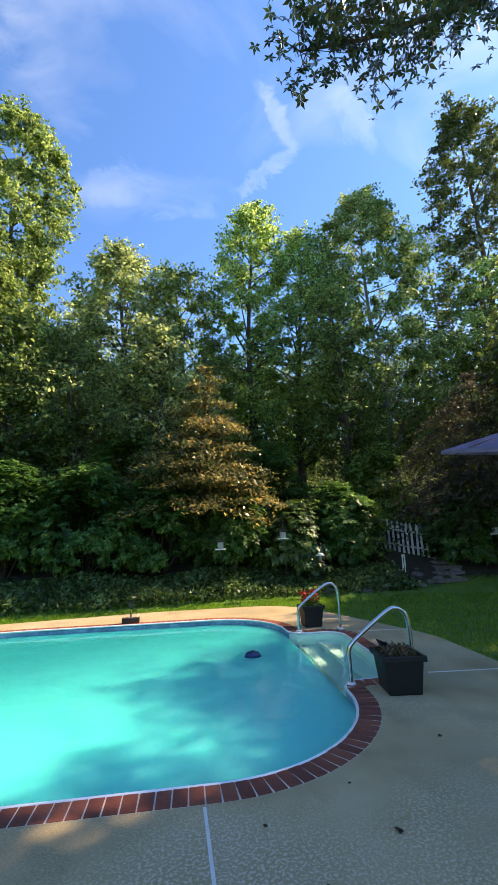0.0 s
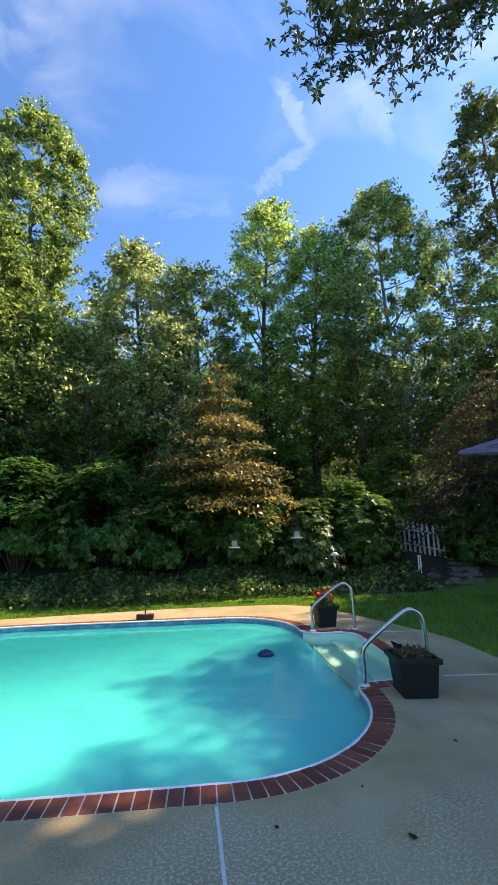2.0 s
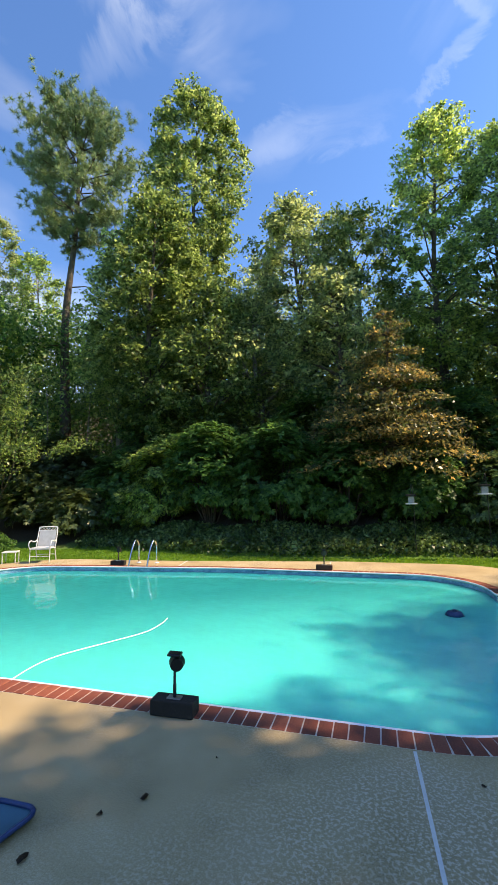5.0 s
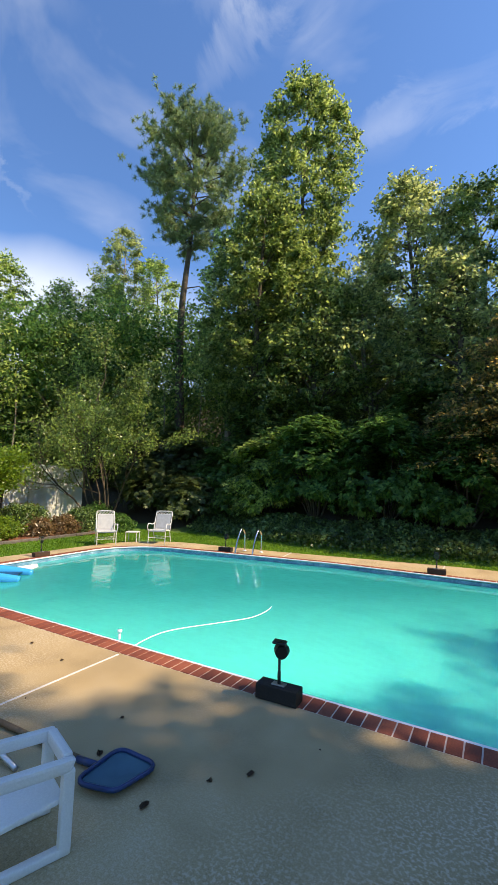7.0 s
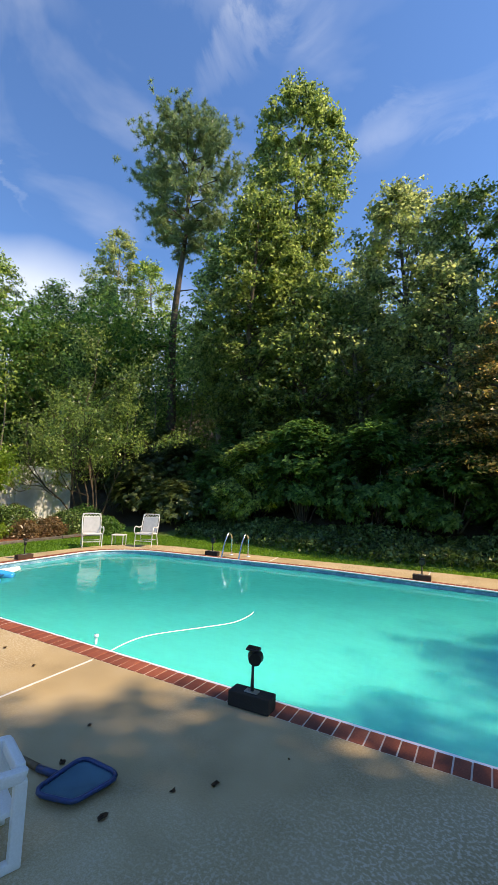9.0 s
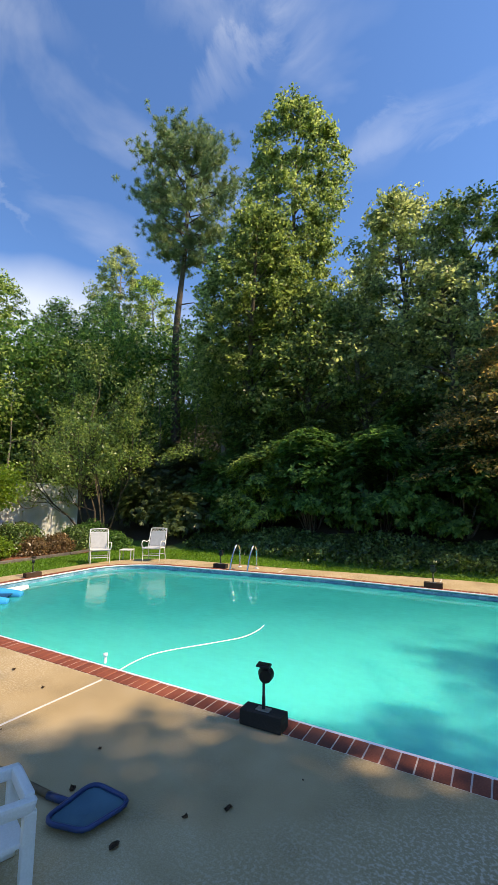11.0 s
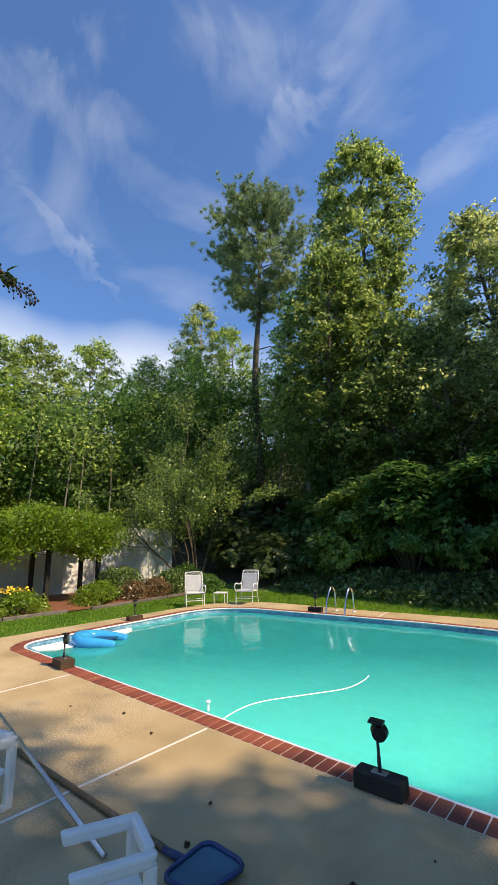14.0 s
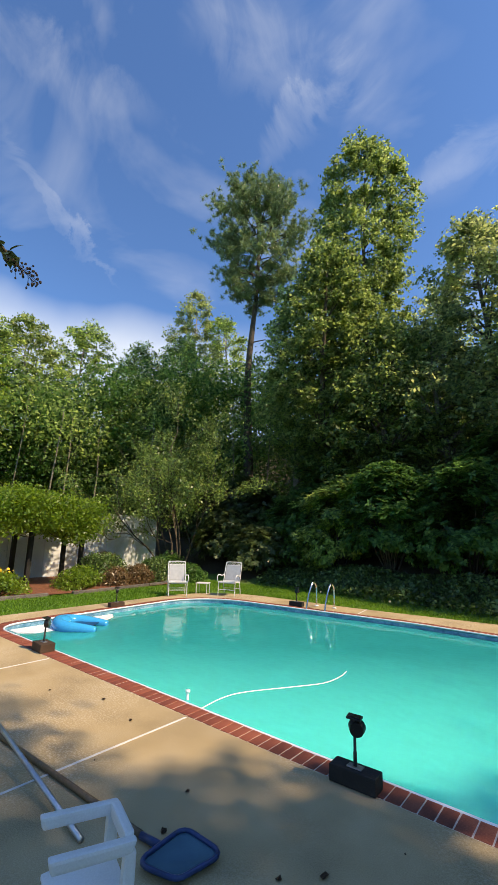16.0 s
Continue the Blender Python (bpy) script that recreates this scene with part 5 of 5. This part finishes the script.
sprigs(far_pot, 0.15, 0.14, 0.33, 500, L_BUSH, 33, 0.16)
rng_f = np.random.default_rng(35)
fp = np.stack([rng_f.uniform(-0.18, 0.14, 90), rng_f.uniform(-0.14, 0.14, 90), rng_f.uniform(0.44, 0.6, 90)], 1)
part("blossom", quads("blossom", leaf_quads(rng_f, fp, 0.06, 0.9, 1.0), M_RED), M_RED, far_pot, "red blossoms")


def spot_lamp(x, y, turn, wood, lab, size=(0.34, 0.14, 0.13), head=20):
    s = thing("solar_spotlight", lab, "garden light", "pool edge spotlights", at=(x, y, 0.0), turn=turn)
    part("block", box(bmesh.new(), size, (0, 0, size[2] / 2 + 0.004), (0, 0, 0), 0.008), wood, s)
    h = size[2]
    part("stake_plate", box(bmesh.new(), (0.11, 0.06, 0.008), (0, 0, h + 0.007), (0, 0, 0), 0.002), M_ALU, s)
    part("pole", tube(bmesh.new(), [(0, 0, h), (0, 0, h + 0.1), (0, 0, h + 0.101), (0, 0, h + 0.2)], [0.014, 0.014, 0.011, 0.011], 8), M_BLACK, s, smooth=True)
    lamp = part("lamp_head", disc(bmesh.new(), 0.048, 0.062, 0.055, (0.012, 0.01, h + 0.245), (-82, 0, head), 24), M_BLACK, s)
    part("lens", disc(bmesh.new(), 0.05, 0.048, 0.008, (0.012 - 0.029 * math.sin(radians(head)), 0.01 + 0.031 * math.cos(radians(head)), h + 0.249), (-82, 0, head), 24), M_LENS, lamp, "dark glass lens")
    part("bracket", tube(bmesh.new(), [(0, 0, h + 0.2), (0, -0.02, h + 0.25), (0, 0, h + 0.315)], 0.008, 6), M_BLACK, s)
    panel = part("solar_panel", box(bmesh.new(), (0.105, 0.075, 0.014), (0, 0, h + 0.318), (4, 3, 8), 0.004), M_BLACK, s)
    part("cell", box(bmesh.new(), (0.09, 0.06, 0.004), (0, 0, h + 0.3255), (4, 3, 8)), M_SOLAR, panel, "blue-black solar cell")


spot_lamp(-1.70, 0.035, 2, M_BLACKWOOD, "black solar spotlight on a black wooden block at the coping", (0.34, 0.14, 0.11))
spot_lamp(-6.42, 0.10, -4, M_BROWNWOOD, "solar spotlight on a brown block beside the pool's end", (0.3, 0.2, 0.11), -40)
spot_lamp(-8.74, 2.83, 86, M_BROWNWOOD, "solar spotlight on a brown block at the pool's end", (0.34, 0.14, 0.09), 60)
spot_lamp(-6.08, 6.02, 6, M_BLACKWOOD, "solar spotlight on a dark block beside the ladder", (0.34, 0.14, 0.1), 160)
spot_lamp(-1.28, 6.31, 2, M_BROWNWOOD, "solar spotlight on a brown block on the far coping", (0.34, 0.14, 0.1), 160)


def patio_chair(x, y, turn, lab):
    c = thing("patio_chair", lab, "chair", "chairs by the pool", at=(x, y, 0.0 if x > -9.2 else -0.0), turn=turn)
    w = 0.27
    for s in (-1, 1):
        part("front_leg", tube(bmesh.new(), arc([(s * w, -0.27, 0.005), (s * w, -0.25, 0.2), (s * w, -0.24, 0.36)], 3), 0.013, 6), M_WHITEMETAL, c, smooth=True)
        part("rear_leg", tube(bmesh.new(), arc([(s * w, 0.3, 0.005), (s * w, 0.24, 0.18), (s * w, 0.16, 0.36)], 3), 0.013, 6), M_WHITEMETAL, c, smooth=True)
        part("armrest", tube(bmesh.new(), arc([(s * w, -0.24, 0.34), (s * (w + 0.03), -0.28, 0.46), (s * (w + 0.03), -0.23, 0.55), (s * (w + 0.03), -0.1, 0.56), (s * (w + 0.02), 0.1, 0.52), (s * w, 0.24, 0.55)], 4), 0.014, 6), M_WHITEMETAL, c, smooth=True)
    for y1, z1 in ((-0.25, 0.17), (0.24, 0.17)):
        part("stretcher", tube(bmesh.new(), [(-w, y1, z1), (w, y1, z1)], 0.009, 5), M_WHITEMETAL, c)
    seat = part("seat", box(bmesh.new(), (0.50, 0.46, 0.018), (0, -0.02, 0.365), (4, 0, 0), 0.005), M_MESH, c, "pale woven mesh seat")
    part("seat_frame", tube(bmesh.new(), [(-w, -0.26, 0.38), (w, -0.26, 0.38), (w, 0.22, 0.35), (-w, 0.22, 0.35)], 0.014, 6, True), M_WHITEMETAL, c)
    part("backrest", box(bmesh.new(), (0.48, 0.014, 0.44), (0, 0.30, 0.595), (-18, 0, 0), 0.004), M_MESH, c, "pale woven mesh back")
    part("back_frame", tube(bmesh.new(), arc([(-w, 0.2, 0.35), (-w, 0.32, 0.66), (-w + 0.01, 0.385, 0.84), (-w + 0.06, 0.40, 0.885), (w - 0.06, 0.40, 0.885), (w - 0.01, 0.385, 0.84), (w, 0.32, 0.66), (w, 0.2, 0.35)], 4), 0.014, 6), M_WHITEMETAL, c, smooth=True)
    bm = bmesh.new()
    tube(bm, [(-w, 0.365, 0.80), (w, 0.365, 0.80)], 0.008, 5)
    for k in range(6):
        x0 = -0.22 + k * 0.088
        tube(bm, arc([(x0 - 0.04, 0.37, 0.805), (x0, 0.39, 0.86), (x0 + 0.04, 0.37, 0.805)], 4), 0.006, 4)
    part("scrollwork", bm, M_WHITEMETAL, c, "curled metal top rail")
    c.scale = (0.87, 0.87, 0.95)
    return c


patio_chair(-9.15, 4.95, 54, "white metal patio chair with mesh back by the pool")
patio_chair(-8.30, 6.08, 22, "white metal patio chair with mesh back turned to the pool")
table = thing("side_table", "small white metal side table between two chairs", "table", at=(-9.08, 5.85, 0.0), turn=28)
part("top", box(bmesh.new(), (0.34, 0.32, 0.02), (0, 0, 0.26), (0, 0, 0), 0.006), M_WHITEMETAL, table)
for sx in (-0.15, 0.15):
    for sy in (-0.14, 0.14):
        part("leg", tube(bmesh.new(), [(sx, sy, -0.03), (sx, sy, 0.255)], 0.012, 6), M_WHITEMETAL, table)


def pool_float():
    f = thing("inflatable_float", "bright blue horseshoe-shaped inflatable float on the water", "pool float", at=(-7.8, 1.42, WATER_Z), turn=38)
    f.scale = (0.74, 0.8, 0.75)
    pts = arc([(0.56, -0.33, 0.02), (0.2, -0.36, 0.05), (-0.25, -0.34, 0.08), (-0.5, 0.0, 0.11), (-0.25, 0.34, 0.08), (0.2, 0.36, 0.05), (0.6, 0.33, 0.02)], 6)
    n = len(pts)
    rad = [0.05 + 0.10 * math.sin(math.pi * (0.08 + 0.84 * i / (n - 1))) ** 0.8 for i in range(n)]
    part("ring", tube(bmesh.new(), pts, rad, 14), M_FLOAT, f, smooth=True)
    part("pillow", ball(bmesh.new(), 0.26, (-0.42, 0, 0.12), (0.8, 1.25, 0.5)), M_FLOAT, f, smooth=True)
    part("seat_net", box(bmesh.new(), (0.62, 0.5, 0.012), (0.1, 0, 0.075), (0, 0, 0), 0.004), M_BLUE, f, "dark netting seat")


pool_float()
bench = bmesh.new()
rim = [bench.verts.new((x, y, WATER_Z + 0.012)) for x, y in ((-8.37, 0.42), (-8.06, 0.42), (-7.84, 0.66), (-7.8, 1.3), (-7.9, 1.95), (-8.14, 2.4), (-8.40, 2.55), (-8.46, 2.55), (-8.42, 1.5))]
bench.faces.new(rim)
low = bmesh.ops.extrude_face_region(bench, geom=bench.faces[:])
bmesh.ops.translate(bench, vec=(0, 0, -0.22), verts=[v for v in low["geom"] if isinstance(v, bmesh.types.BMVert)])
bmesh.ops.recalc_face_normals(bench, faces=bench.faces[:])
bmesh.ops.bevel(bench, geom=bench.edges[:], offset=0.02, segments=2, affect="EDGES")
tagged(new("corner_step", finish("corner_step", bench, M_LIP)), "white moulded step at the corner of the pool", "pool step")
hose = arc([(-3.55, 0.24, WATER_Z), (-3.62, 0.7, WATER_Z), (-3.56, 1.05, WATER_Z), (-3.26, 1.58, WATER_Z), (-3.05, 1.98, WATER_Z), (-3.02, 2.35, WATER_Z), (-3.06, 2.6, WATER_Z)], 8)
tagged(new("vacuum_hose", finish("vacuum_hose", tube(bmesh.new(), hose, 0.0075, 8), M_LIP, True)), "white floating vacuum hose curving across the water", "hose")
fit_pipe = thing("hose_fitting", "short white pipe fitting standing in the pool", "pipe fitting", at=(-3.86, 0.46, WATER_Z))
part("pipe", disc(bmesh.new(), 0.014, 0.014, 0.22, (0, 0, -0.03)), M_LIP, fit_pipe, smooth=True)
part("cap", disc(bmesh.new(), 0.026, 0.026, 0.028, (0, 0, 0.085)), M_LIP, fit_pipe, smooth=True)
floater = thing("chlorine_floater", "dark blue chlorine floater drifting on the water", "pool float", at=(0.81, 3.64, WATER_Z))
part("cap", disc(bmesh.new(), 0.125, 0.09, 0.05, (0, 0, 0.025)), M_BLUE, floater, smooth=True)
part("basket", disc(bmesh.new(), 0.06, 0.09, 0.12, (0, 0, -0.07)), M_LIP, floater, "white basket", True)
part("knob", disc(bmesh.new(), 0.03, 0.025, 0.03, (0, 0, 0.06)), M_BLUE, floater)


# ---- loose things on the near deck ----
def leaf_net():
    n = thing("leaf_skimmer", "blue pool leaf skimmer with a long brown pole on the deck", "pool net")
    c = [(-2.19, -1.45, 0.02), (-1.95, -1.38, 0.03), (-1.90, -1.10, 0.05), (-2.21, -1.10, 0.035)]
    mid = sum((Vector(p) for p in c), Vector()) / 4
    rim = [Vector((p.x, p.y, 0.032)) for p in rounded([(x, y, 0.055) for x, y, z in c], 0.03)]
    part("rim", tube(bmesh.new(), [p + Vector((0, 0, 0.012)) for p in rim], 0.013, 8, True), M_BLUE, n, smooth=True)
    bm = bmesh.new()
    o = bm.verts.new(mid + Vector((0, 0, -0.018)))
    ring = [bm.verts.new(p + Vector((0, 0, 0.005))) for p in rim]
    for k in range(len(ring)):
        bm.faces.new((o, ring[k - 1], ring[k]))
    part("net", bm, M_NET, n, "blue mesh cloth")
    part("socket", tube(bmesh.new(), [(-2.2, -1.27, 0.03), (-2.36, -1.285, 0.025)], 0.02, 8), M_BLUE, n, smooth=True)
    part("pole", tube(bmesh.new(), [(-2.3, -1.28, 0.025), (-3.4, -1.31, 0.022), (-4.6, -1.345, 0.02)], 0.019, 8), M_POLE, n, "brown pole", True)


leaf_net()
# raised end is placed to fit the camera's view; nothing props it
alu = tube(bmesh.new(), [(-2.58, -1.52, 0.018), (-3.6, -1.45, 0.13), (-4.74, -1.37, 0.25)], 0.0165, 8)
tagged(new("aluminium_pole", finish("aluminium_pole", alu, M_ALU, True)), "dull aluminium telescopic pole with its far end raised", "pole")


def resin_chair(x, y, turn, lab, length=0.4, width=0.3, h=0.42, rear=True):
    """Closed side frames with runners, joined by a front bar and a low seat shelf."""
    c = thing("resin_chair", lab, "chair", "white resin chairs", at=(x, y, 0), turn=turn)
    for s in (0, width):
        frame_bm = bmesh.new()
        box(frame_bm, (0.05, length, 0.055), (s, length / 2, h - 0.028), (3, 0, 0), 0.014, 0.9)
        part("armrest", frame_bm, M_WHITE, c)
        part("leg", box(bmesh.new(), (0.045, 0.055, h - 0.06), (s, 0.028, (h - 0.06) / 2 + 0.01), (0, 0, 0), 0.012), M_WHITE, c)
        part("runner", box(bmesh.new(), (0.04, length, 0.04), (s, length / 2, 0.021), (0, 0, 0), 0.01), M_WHITE, c)
        if rear:
            part("rear_leg", box(bmesh.new(), (0.045, 0.05, h - 0.06), (s, length - 0.025, (h - 0.06) / 2 + 0.01), (0, 0, 0), 0.012), M_WHITE, c)
    part("front_bar", box(bmesh.new(), (width - 0.045, 0.045, 0.06), (width / 2, 0.024, h - 0.03), (0, 0, 0), 0.012), M_WHITE, c)
    part("seat", box(bmesh.new(), (width - 0.04, length * 0.85, 0.025), (width / 2, length / 2, 0.2), (-6, 0, 0), 0.008), M_WHITE, c)
    return c


resin_chair(-1.885, -1.70, 160, "white resin chair with closed side frames on the deck", 0.36, 0.3, 0.405, False)
resin_chair(-3.50, -1.66, 196, "white resin chair beside a raised aluminium pole", 0.5, 0.5, 0.44)


# ---- boughs that hang into view ----
def star_leaves(rng, pts, size):
    """Five-pointed leaves, hanging; five narrow kites each."""
    out = []
    for p in pts:
        n = rng.normal(size=3) * np.array([0.7, 0.7, 0.7]) + np.array([0, -0.5, 0.6])
        n /= np.linalg.norm(n)
        u = rng.normal(size=3) * 0.5 + np.array([0, 0, -1.0])
        u -= n * u.dot(n)
        u /= np.linalg.norm(u)
        w = np.cross(n, u)
        s = size * rng.uniform(0.7, 1.2)
        for k, ln in zip(range(-2, 3), (0.75, 0.95, 1.1, 0.95, 0.75)):
            a = k * 1.08
            d, e = u * math.cos(a) + w * math.sin(a), w * math.cos(a) - u * math.sin(a)
            out.append((p, p + d * s * 0.24 + e * s * 0.12, p + d * s * 0.6 * ln - n * s * 0.06, p + d * s * 0.24 - e * s * 0.12))
    return np.array(out)


def sweetgum():
    rng = np.random.default_rng(44)
    t = thing("sweetgum_tree", "sweetgum tree with star-shaped leaves on overhanging boughs", "tree", at=(6.4, -1.2, -0.1))
    o = np.array([6.4, -1.2, -0.1])
    bm = bmesh.new()
    tube(bm, [(0, 0, 0), (0.05, 0, 2), (-0.05, 0.1, 4.5), (0.05, 0.1, 7), (0, 0, 9.5)], [0.26, 0.2, 0.16, 0.11, 0.03], 10)
    boughs = [[(6.4, -1.1, 5.2), (4.2, -0.4, 7.2), (2.7, 0.0, 7.0), (1.75, 0.1, 6.6), (1.0, 0.1, 6.3)],
              [(4.0, -0.4, 6.9), (2.9, -0.9, 6.7), (2.2, -1.0, 6.2), (1.5, -1.0, 6.05), (0.95, -1.0, 5.9)],
              [(6.4, -1.1, 6.0), (5.2, 0.6, 8.4), (4.3, 1.0, 9.2), (3.6, 1.2, 9.5)],
              [(6.4, -1.1, 6.5), (5.4, -2.5, 8.2), (4.4, -3.2, 8.6)], [(6.4, -1.1, 6.5), (8.0, 0.2, 8.6), (9.2, 0.8, 9.2)]]
    pts, big = [], []
    for bi, b in enumerate(boughs):
        line = arc([np.array(p) - o for p in b], 6)
        m = len(line)
        tube(bm, line, [0.06 * (1 - i / m) + 0.007 for i in range(m)], 6)
        for i in range(m // 3, m):
            for k in range(5):
                s = np.array(line[i])
                e = s + rng.normal(size=3) * np.array([0.24, 0.26, 0.16])
                tube(bm, [s, e], [0.006, 0.003], 4, cap=False)
                for q in range(7):
                    pts.append(e + rng.normal(size=3) * 0.13)
    for sx, sz in ((2.05, 6.35), (1.75, 6.05)):
        tube(bm, arc([np.array((sx + 0.1, 0.05, sz + 0.25)) - o, np.array((sx, 0.0, sz - 0.05)) - o, np.array((sx + 0.1, 0.0, sz - 0.25)) - o], 4), 0.006, 4)
    part("trunk", bm, M_BARK, t, smooth=True)
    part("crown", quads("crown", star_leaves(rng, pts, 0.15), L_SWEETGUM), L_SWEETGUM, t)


def oval_leaves(rng, pts, dirs, size):
    """Pointed oval leaves of three quads each, cupped along the midrib."""
    out = []
    for p, d in zip(pts, dirs):
        d = d / np.linalg.norm(d)
        n = rng.normal(size=3) * 0.45 + np.array([0, 0, 1.0])
        n -= d * n.dot(d)
        n /= np.linalg.norm(n)
        s = np.cross(n, d)
        ln = size * rng.uniform(0.75, 1.2)
        row = [(p + d * ln * k - n * ln * 0.18 * k * k, w * ln) for k, w in ((0, 0.02), (0.25, 0.22), (0.62, 0.24), (1.0, 0.01))]
        for (a, wa), (b, wb) in zip(row, row[1:]):
            out.append((a - s * wa + n * wa * 0.3, a + s * wa + n * wa * 0.3, b + s * wb + n * wb * 0.3, b - s * wb + n * wb * 0.3))
    return np.array(out)


def crape_myrtle():
    rng = np.random.default_rng(45)
    o = np.array([-3.4, -5.6, -0.0])
    t = thing("crape_myrtle_tree", "crape myrtle bough with oval leaves and dark seed heads", "tree", at=tuple(o))
    bm = bmesh.new()
    tube(bm, [(0, 0, -0.05), (0.1, 0.2, 1.6), (0.0, 0.6, 3.2), (0.2, 1.0, 4.2)], [0.08, 0.06, 0.04, 0.02], 7)
    line = arc([np.array(p) - o for p in ((-3.4, -5.0, 3.2), (-2.95, -3.96, 3.5), (-2.575, -2.96, 3.43), (-2.44, -2.53, 3.18), (-2.40, -2.35, 3.05))], 6)
    tube(bm, line, [0.02 * (1 - i / len(line)) + 0.003 for i in range(len(line))], 5)
    pts, dirs = [], []
    for k, p in enumerate(line[-14:-1]):
        along = np.array(line[-1]) - np.array(line[-3])
        for side in (-1, 1):
            for _ in range(2):
                pts.append(np.array(p) + rng.normal(size=3) * 0.012)
                dirs.append(along * 2.0 + np.array([-0.7 * side, 0.5 * side, -0.15]) * rng.uniform(0.2, 0.5) + rng.normal(size=3) * 0.08)
    for z in (3.4, 3.9, 4.3):
        for _ in range(60):
            pts.append(np.array((0.1, 0.7, z)) + rng.normal(size=3) * 0.3)
            dirs.append(rng.normal(size=3))
    tip, along = np.array(line[-1]), np.array(line[-1]) - np.array(line[-4])
    along /= np.linalg.norm(along)
    beads = bmesh.new()
    for k in range(46):
        s = tip - along * 0.04 + along * 0.17 * k / 46
        p = s + rng.normal(size=3) * 0.034 * (1.15 - k / 60) + along * 0.02
        tube(beads, [tip - along * 0.04, s, p], [0.0018, 0.0016, 0.0012], 4)
        ball(beads, 0.0062 * rng.uniform(0.8, 1.3), p, (1, 1, 1.15), 6)
    part("trunk", bm, M_BARK, t, smooth=True)
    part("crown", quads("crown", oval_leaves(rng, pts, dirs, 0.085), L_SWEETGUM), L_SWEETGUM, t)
    part("seed_head", beads, M_SOIL, t, "dark seed cluster")


sweetgum()
crape_myrtle()


# ---- lawn blades and litter ----
def inside(line, x, y):
    c = False
    n = len(line)
    for i in range(n):
        a, b = line[i - 1], line[i]
        if (a.y > y) != (b.y > y) and x < (b.x - a.x) * (y - a.y) / (b.y - a.y) + a.x:
            c = not c
    return c


def grass():
    rng = np.random.default_rng(77)
    edge = even(DECK, 0.6)
    pts = []
    for x1, x2, y1, y2, n in ((-9.5, 3.5, 6.7, 8.9, 34000), (-11.2, -9.2, -2.0, 8.5, 22000), (2.5, 9.5, 2.0, 9.0, 26000)):
        for x, y in zip(rng.uniform(x1, x2, n), rng.uniform(y1, y2, n)):
            if not inside(edge, x, y):
                pts.append((x, y, height(x, y)))
    p = np.array(pts)
    n = len(p)
    a = rng.uniform(0, 2 * math.pi, n)
    d = np.stack([np.cos(a), np.sin(a), np.zeros(n)], 1)
    h = rng.uniform(0.02, 0.05, n)[:, None]
    tip = p + np.array([0, 0, 1.0]) * h + rng.normal(size=(n, 3)) * np.array([0.02, 0.02, 0.0])
    v = np.stack([p - d * 0.008, p + d * 0.008, tip + d * 0.004, tip - d * 0.004], 1)
    tagged(new("grass", quads("grass", v, L_GRASS)), "short mown lawn grass", "grass", kind="stuff")


grass()
litter_rng = random.Random(21)
for x, y, s in ((0.326, -0.269, 0.035), (0.55, -0.75, 0.03), (1.9, 0.55, 0.04), (0.95, 0.05, 0.02), (-1.454, -0.835, 0.06), (-2.32, -1.157, 0.06), (-2.504, -0.8, 0.045), (-4.28, -0.3, 0.06),
                (-3.68, -0.41, 0.05), (-1.79, -1.33, 0.07), (-1.62, -1.0, 0.05), (-4.9, -0.55, 0.03), (-3.3, -1.0, 0.02), (1.05, -0.45, 0.05), (-1.2, -0.4, 0.02), (0.2, -1.0, 0.025)):
    s *= 0.6
    bm = bmesh.new()
    k = 9
    mid = bm.verts.new((0, 0, 0.012))
    ring = [bm.verts.new((s * math.cos(6.283 * i / k) * litter_rng.uniform(0.5, 1.1), 0.6 * s * math.sin(6.283 * i / k) * litter_rng.uniform(0.5, 1.1), litter_rng.uniform(0.0, 0.35) * s)) for i in range(k)]
    for i in range(k):
        bm.faces.new((mid, ring[i - 1], ring[i]))
    bmesh.ops.solidify(bm, geom=bm.faces[:], thickness=0.0015)
    lf = new("fallen_leaf", finish("fallen_leaf", bm, M_DEADLEAF))
    lf.location, lf.rotation_euler = (x, y, 0.003), (0, 0, litter_rng.uniform(0, 6))
    tagged(lf, "curled dry brown leaf lying on the concrete", "leaf", "fallen leaves")

# ---- coping bricks ----
def build_coping():
    coping = thing("pool_coping", "red brick coping in pale mortar round the pool", "coping", kind="structure")
    n_line = even(POOL, 0.02)
    bm = filled([outward(n_line[::4], COPING), n_line[::4]], 0.0005, 0.1)
    part("mortar_bed", bm, M_MORTAR, coping, "pale mortar bed")
    bm = box(bmesh.new(), (0.200, 0.096, 0.07), (0, 0, 0), (0, 0, 0), 0.004)
    me = finish("brick", bm, M_BRICK)
    mid = outward(n_line, COPING / 2)
    d = [0.0]
    for i in range(len(mid)):
        d.append(d[-1] + (mid[(i + 1) % len(mid)] - mid[i]).length)
    zero = min(range(len(mid)), key=lambda i: abs(mid[i].x) + 9 * (mid[i].y > 1))
    count = round(d[-1] / 0.106)
    rng = random.Random(5)
    for k in range(count):
        s = (d[zero] + (k + 0.5) * d[-1] / count) % d[-1]
        i = max(0, next(j for j in range(len(d)) if d[j] > s) - 1)
        p, q = mid[i], mid[(i + 1) % len(mid)]
        at = p.lerp(q, (s - d[i]) / max(1e-6, d[i + 1] - d[i]))
        t = q - p
        ob = new("brick", me)
        ob.parent = coping
        ob.matrix_basis = pose(at.x, at.y, -0.0305 + rng.uniform(-0.001, 0.0025), rng.uniform(-0.6, 0.6), rng.uniform(-0.5, 0.5),
                               math.degrees(math.atan2(t.y, t.x)) + 90 + rng.uniform(-0.8, 0.8))


build_coping()
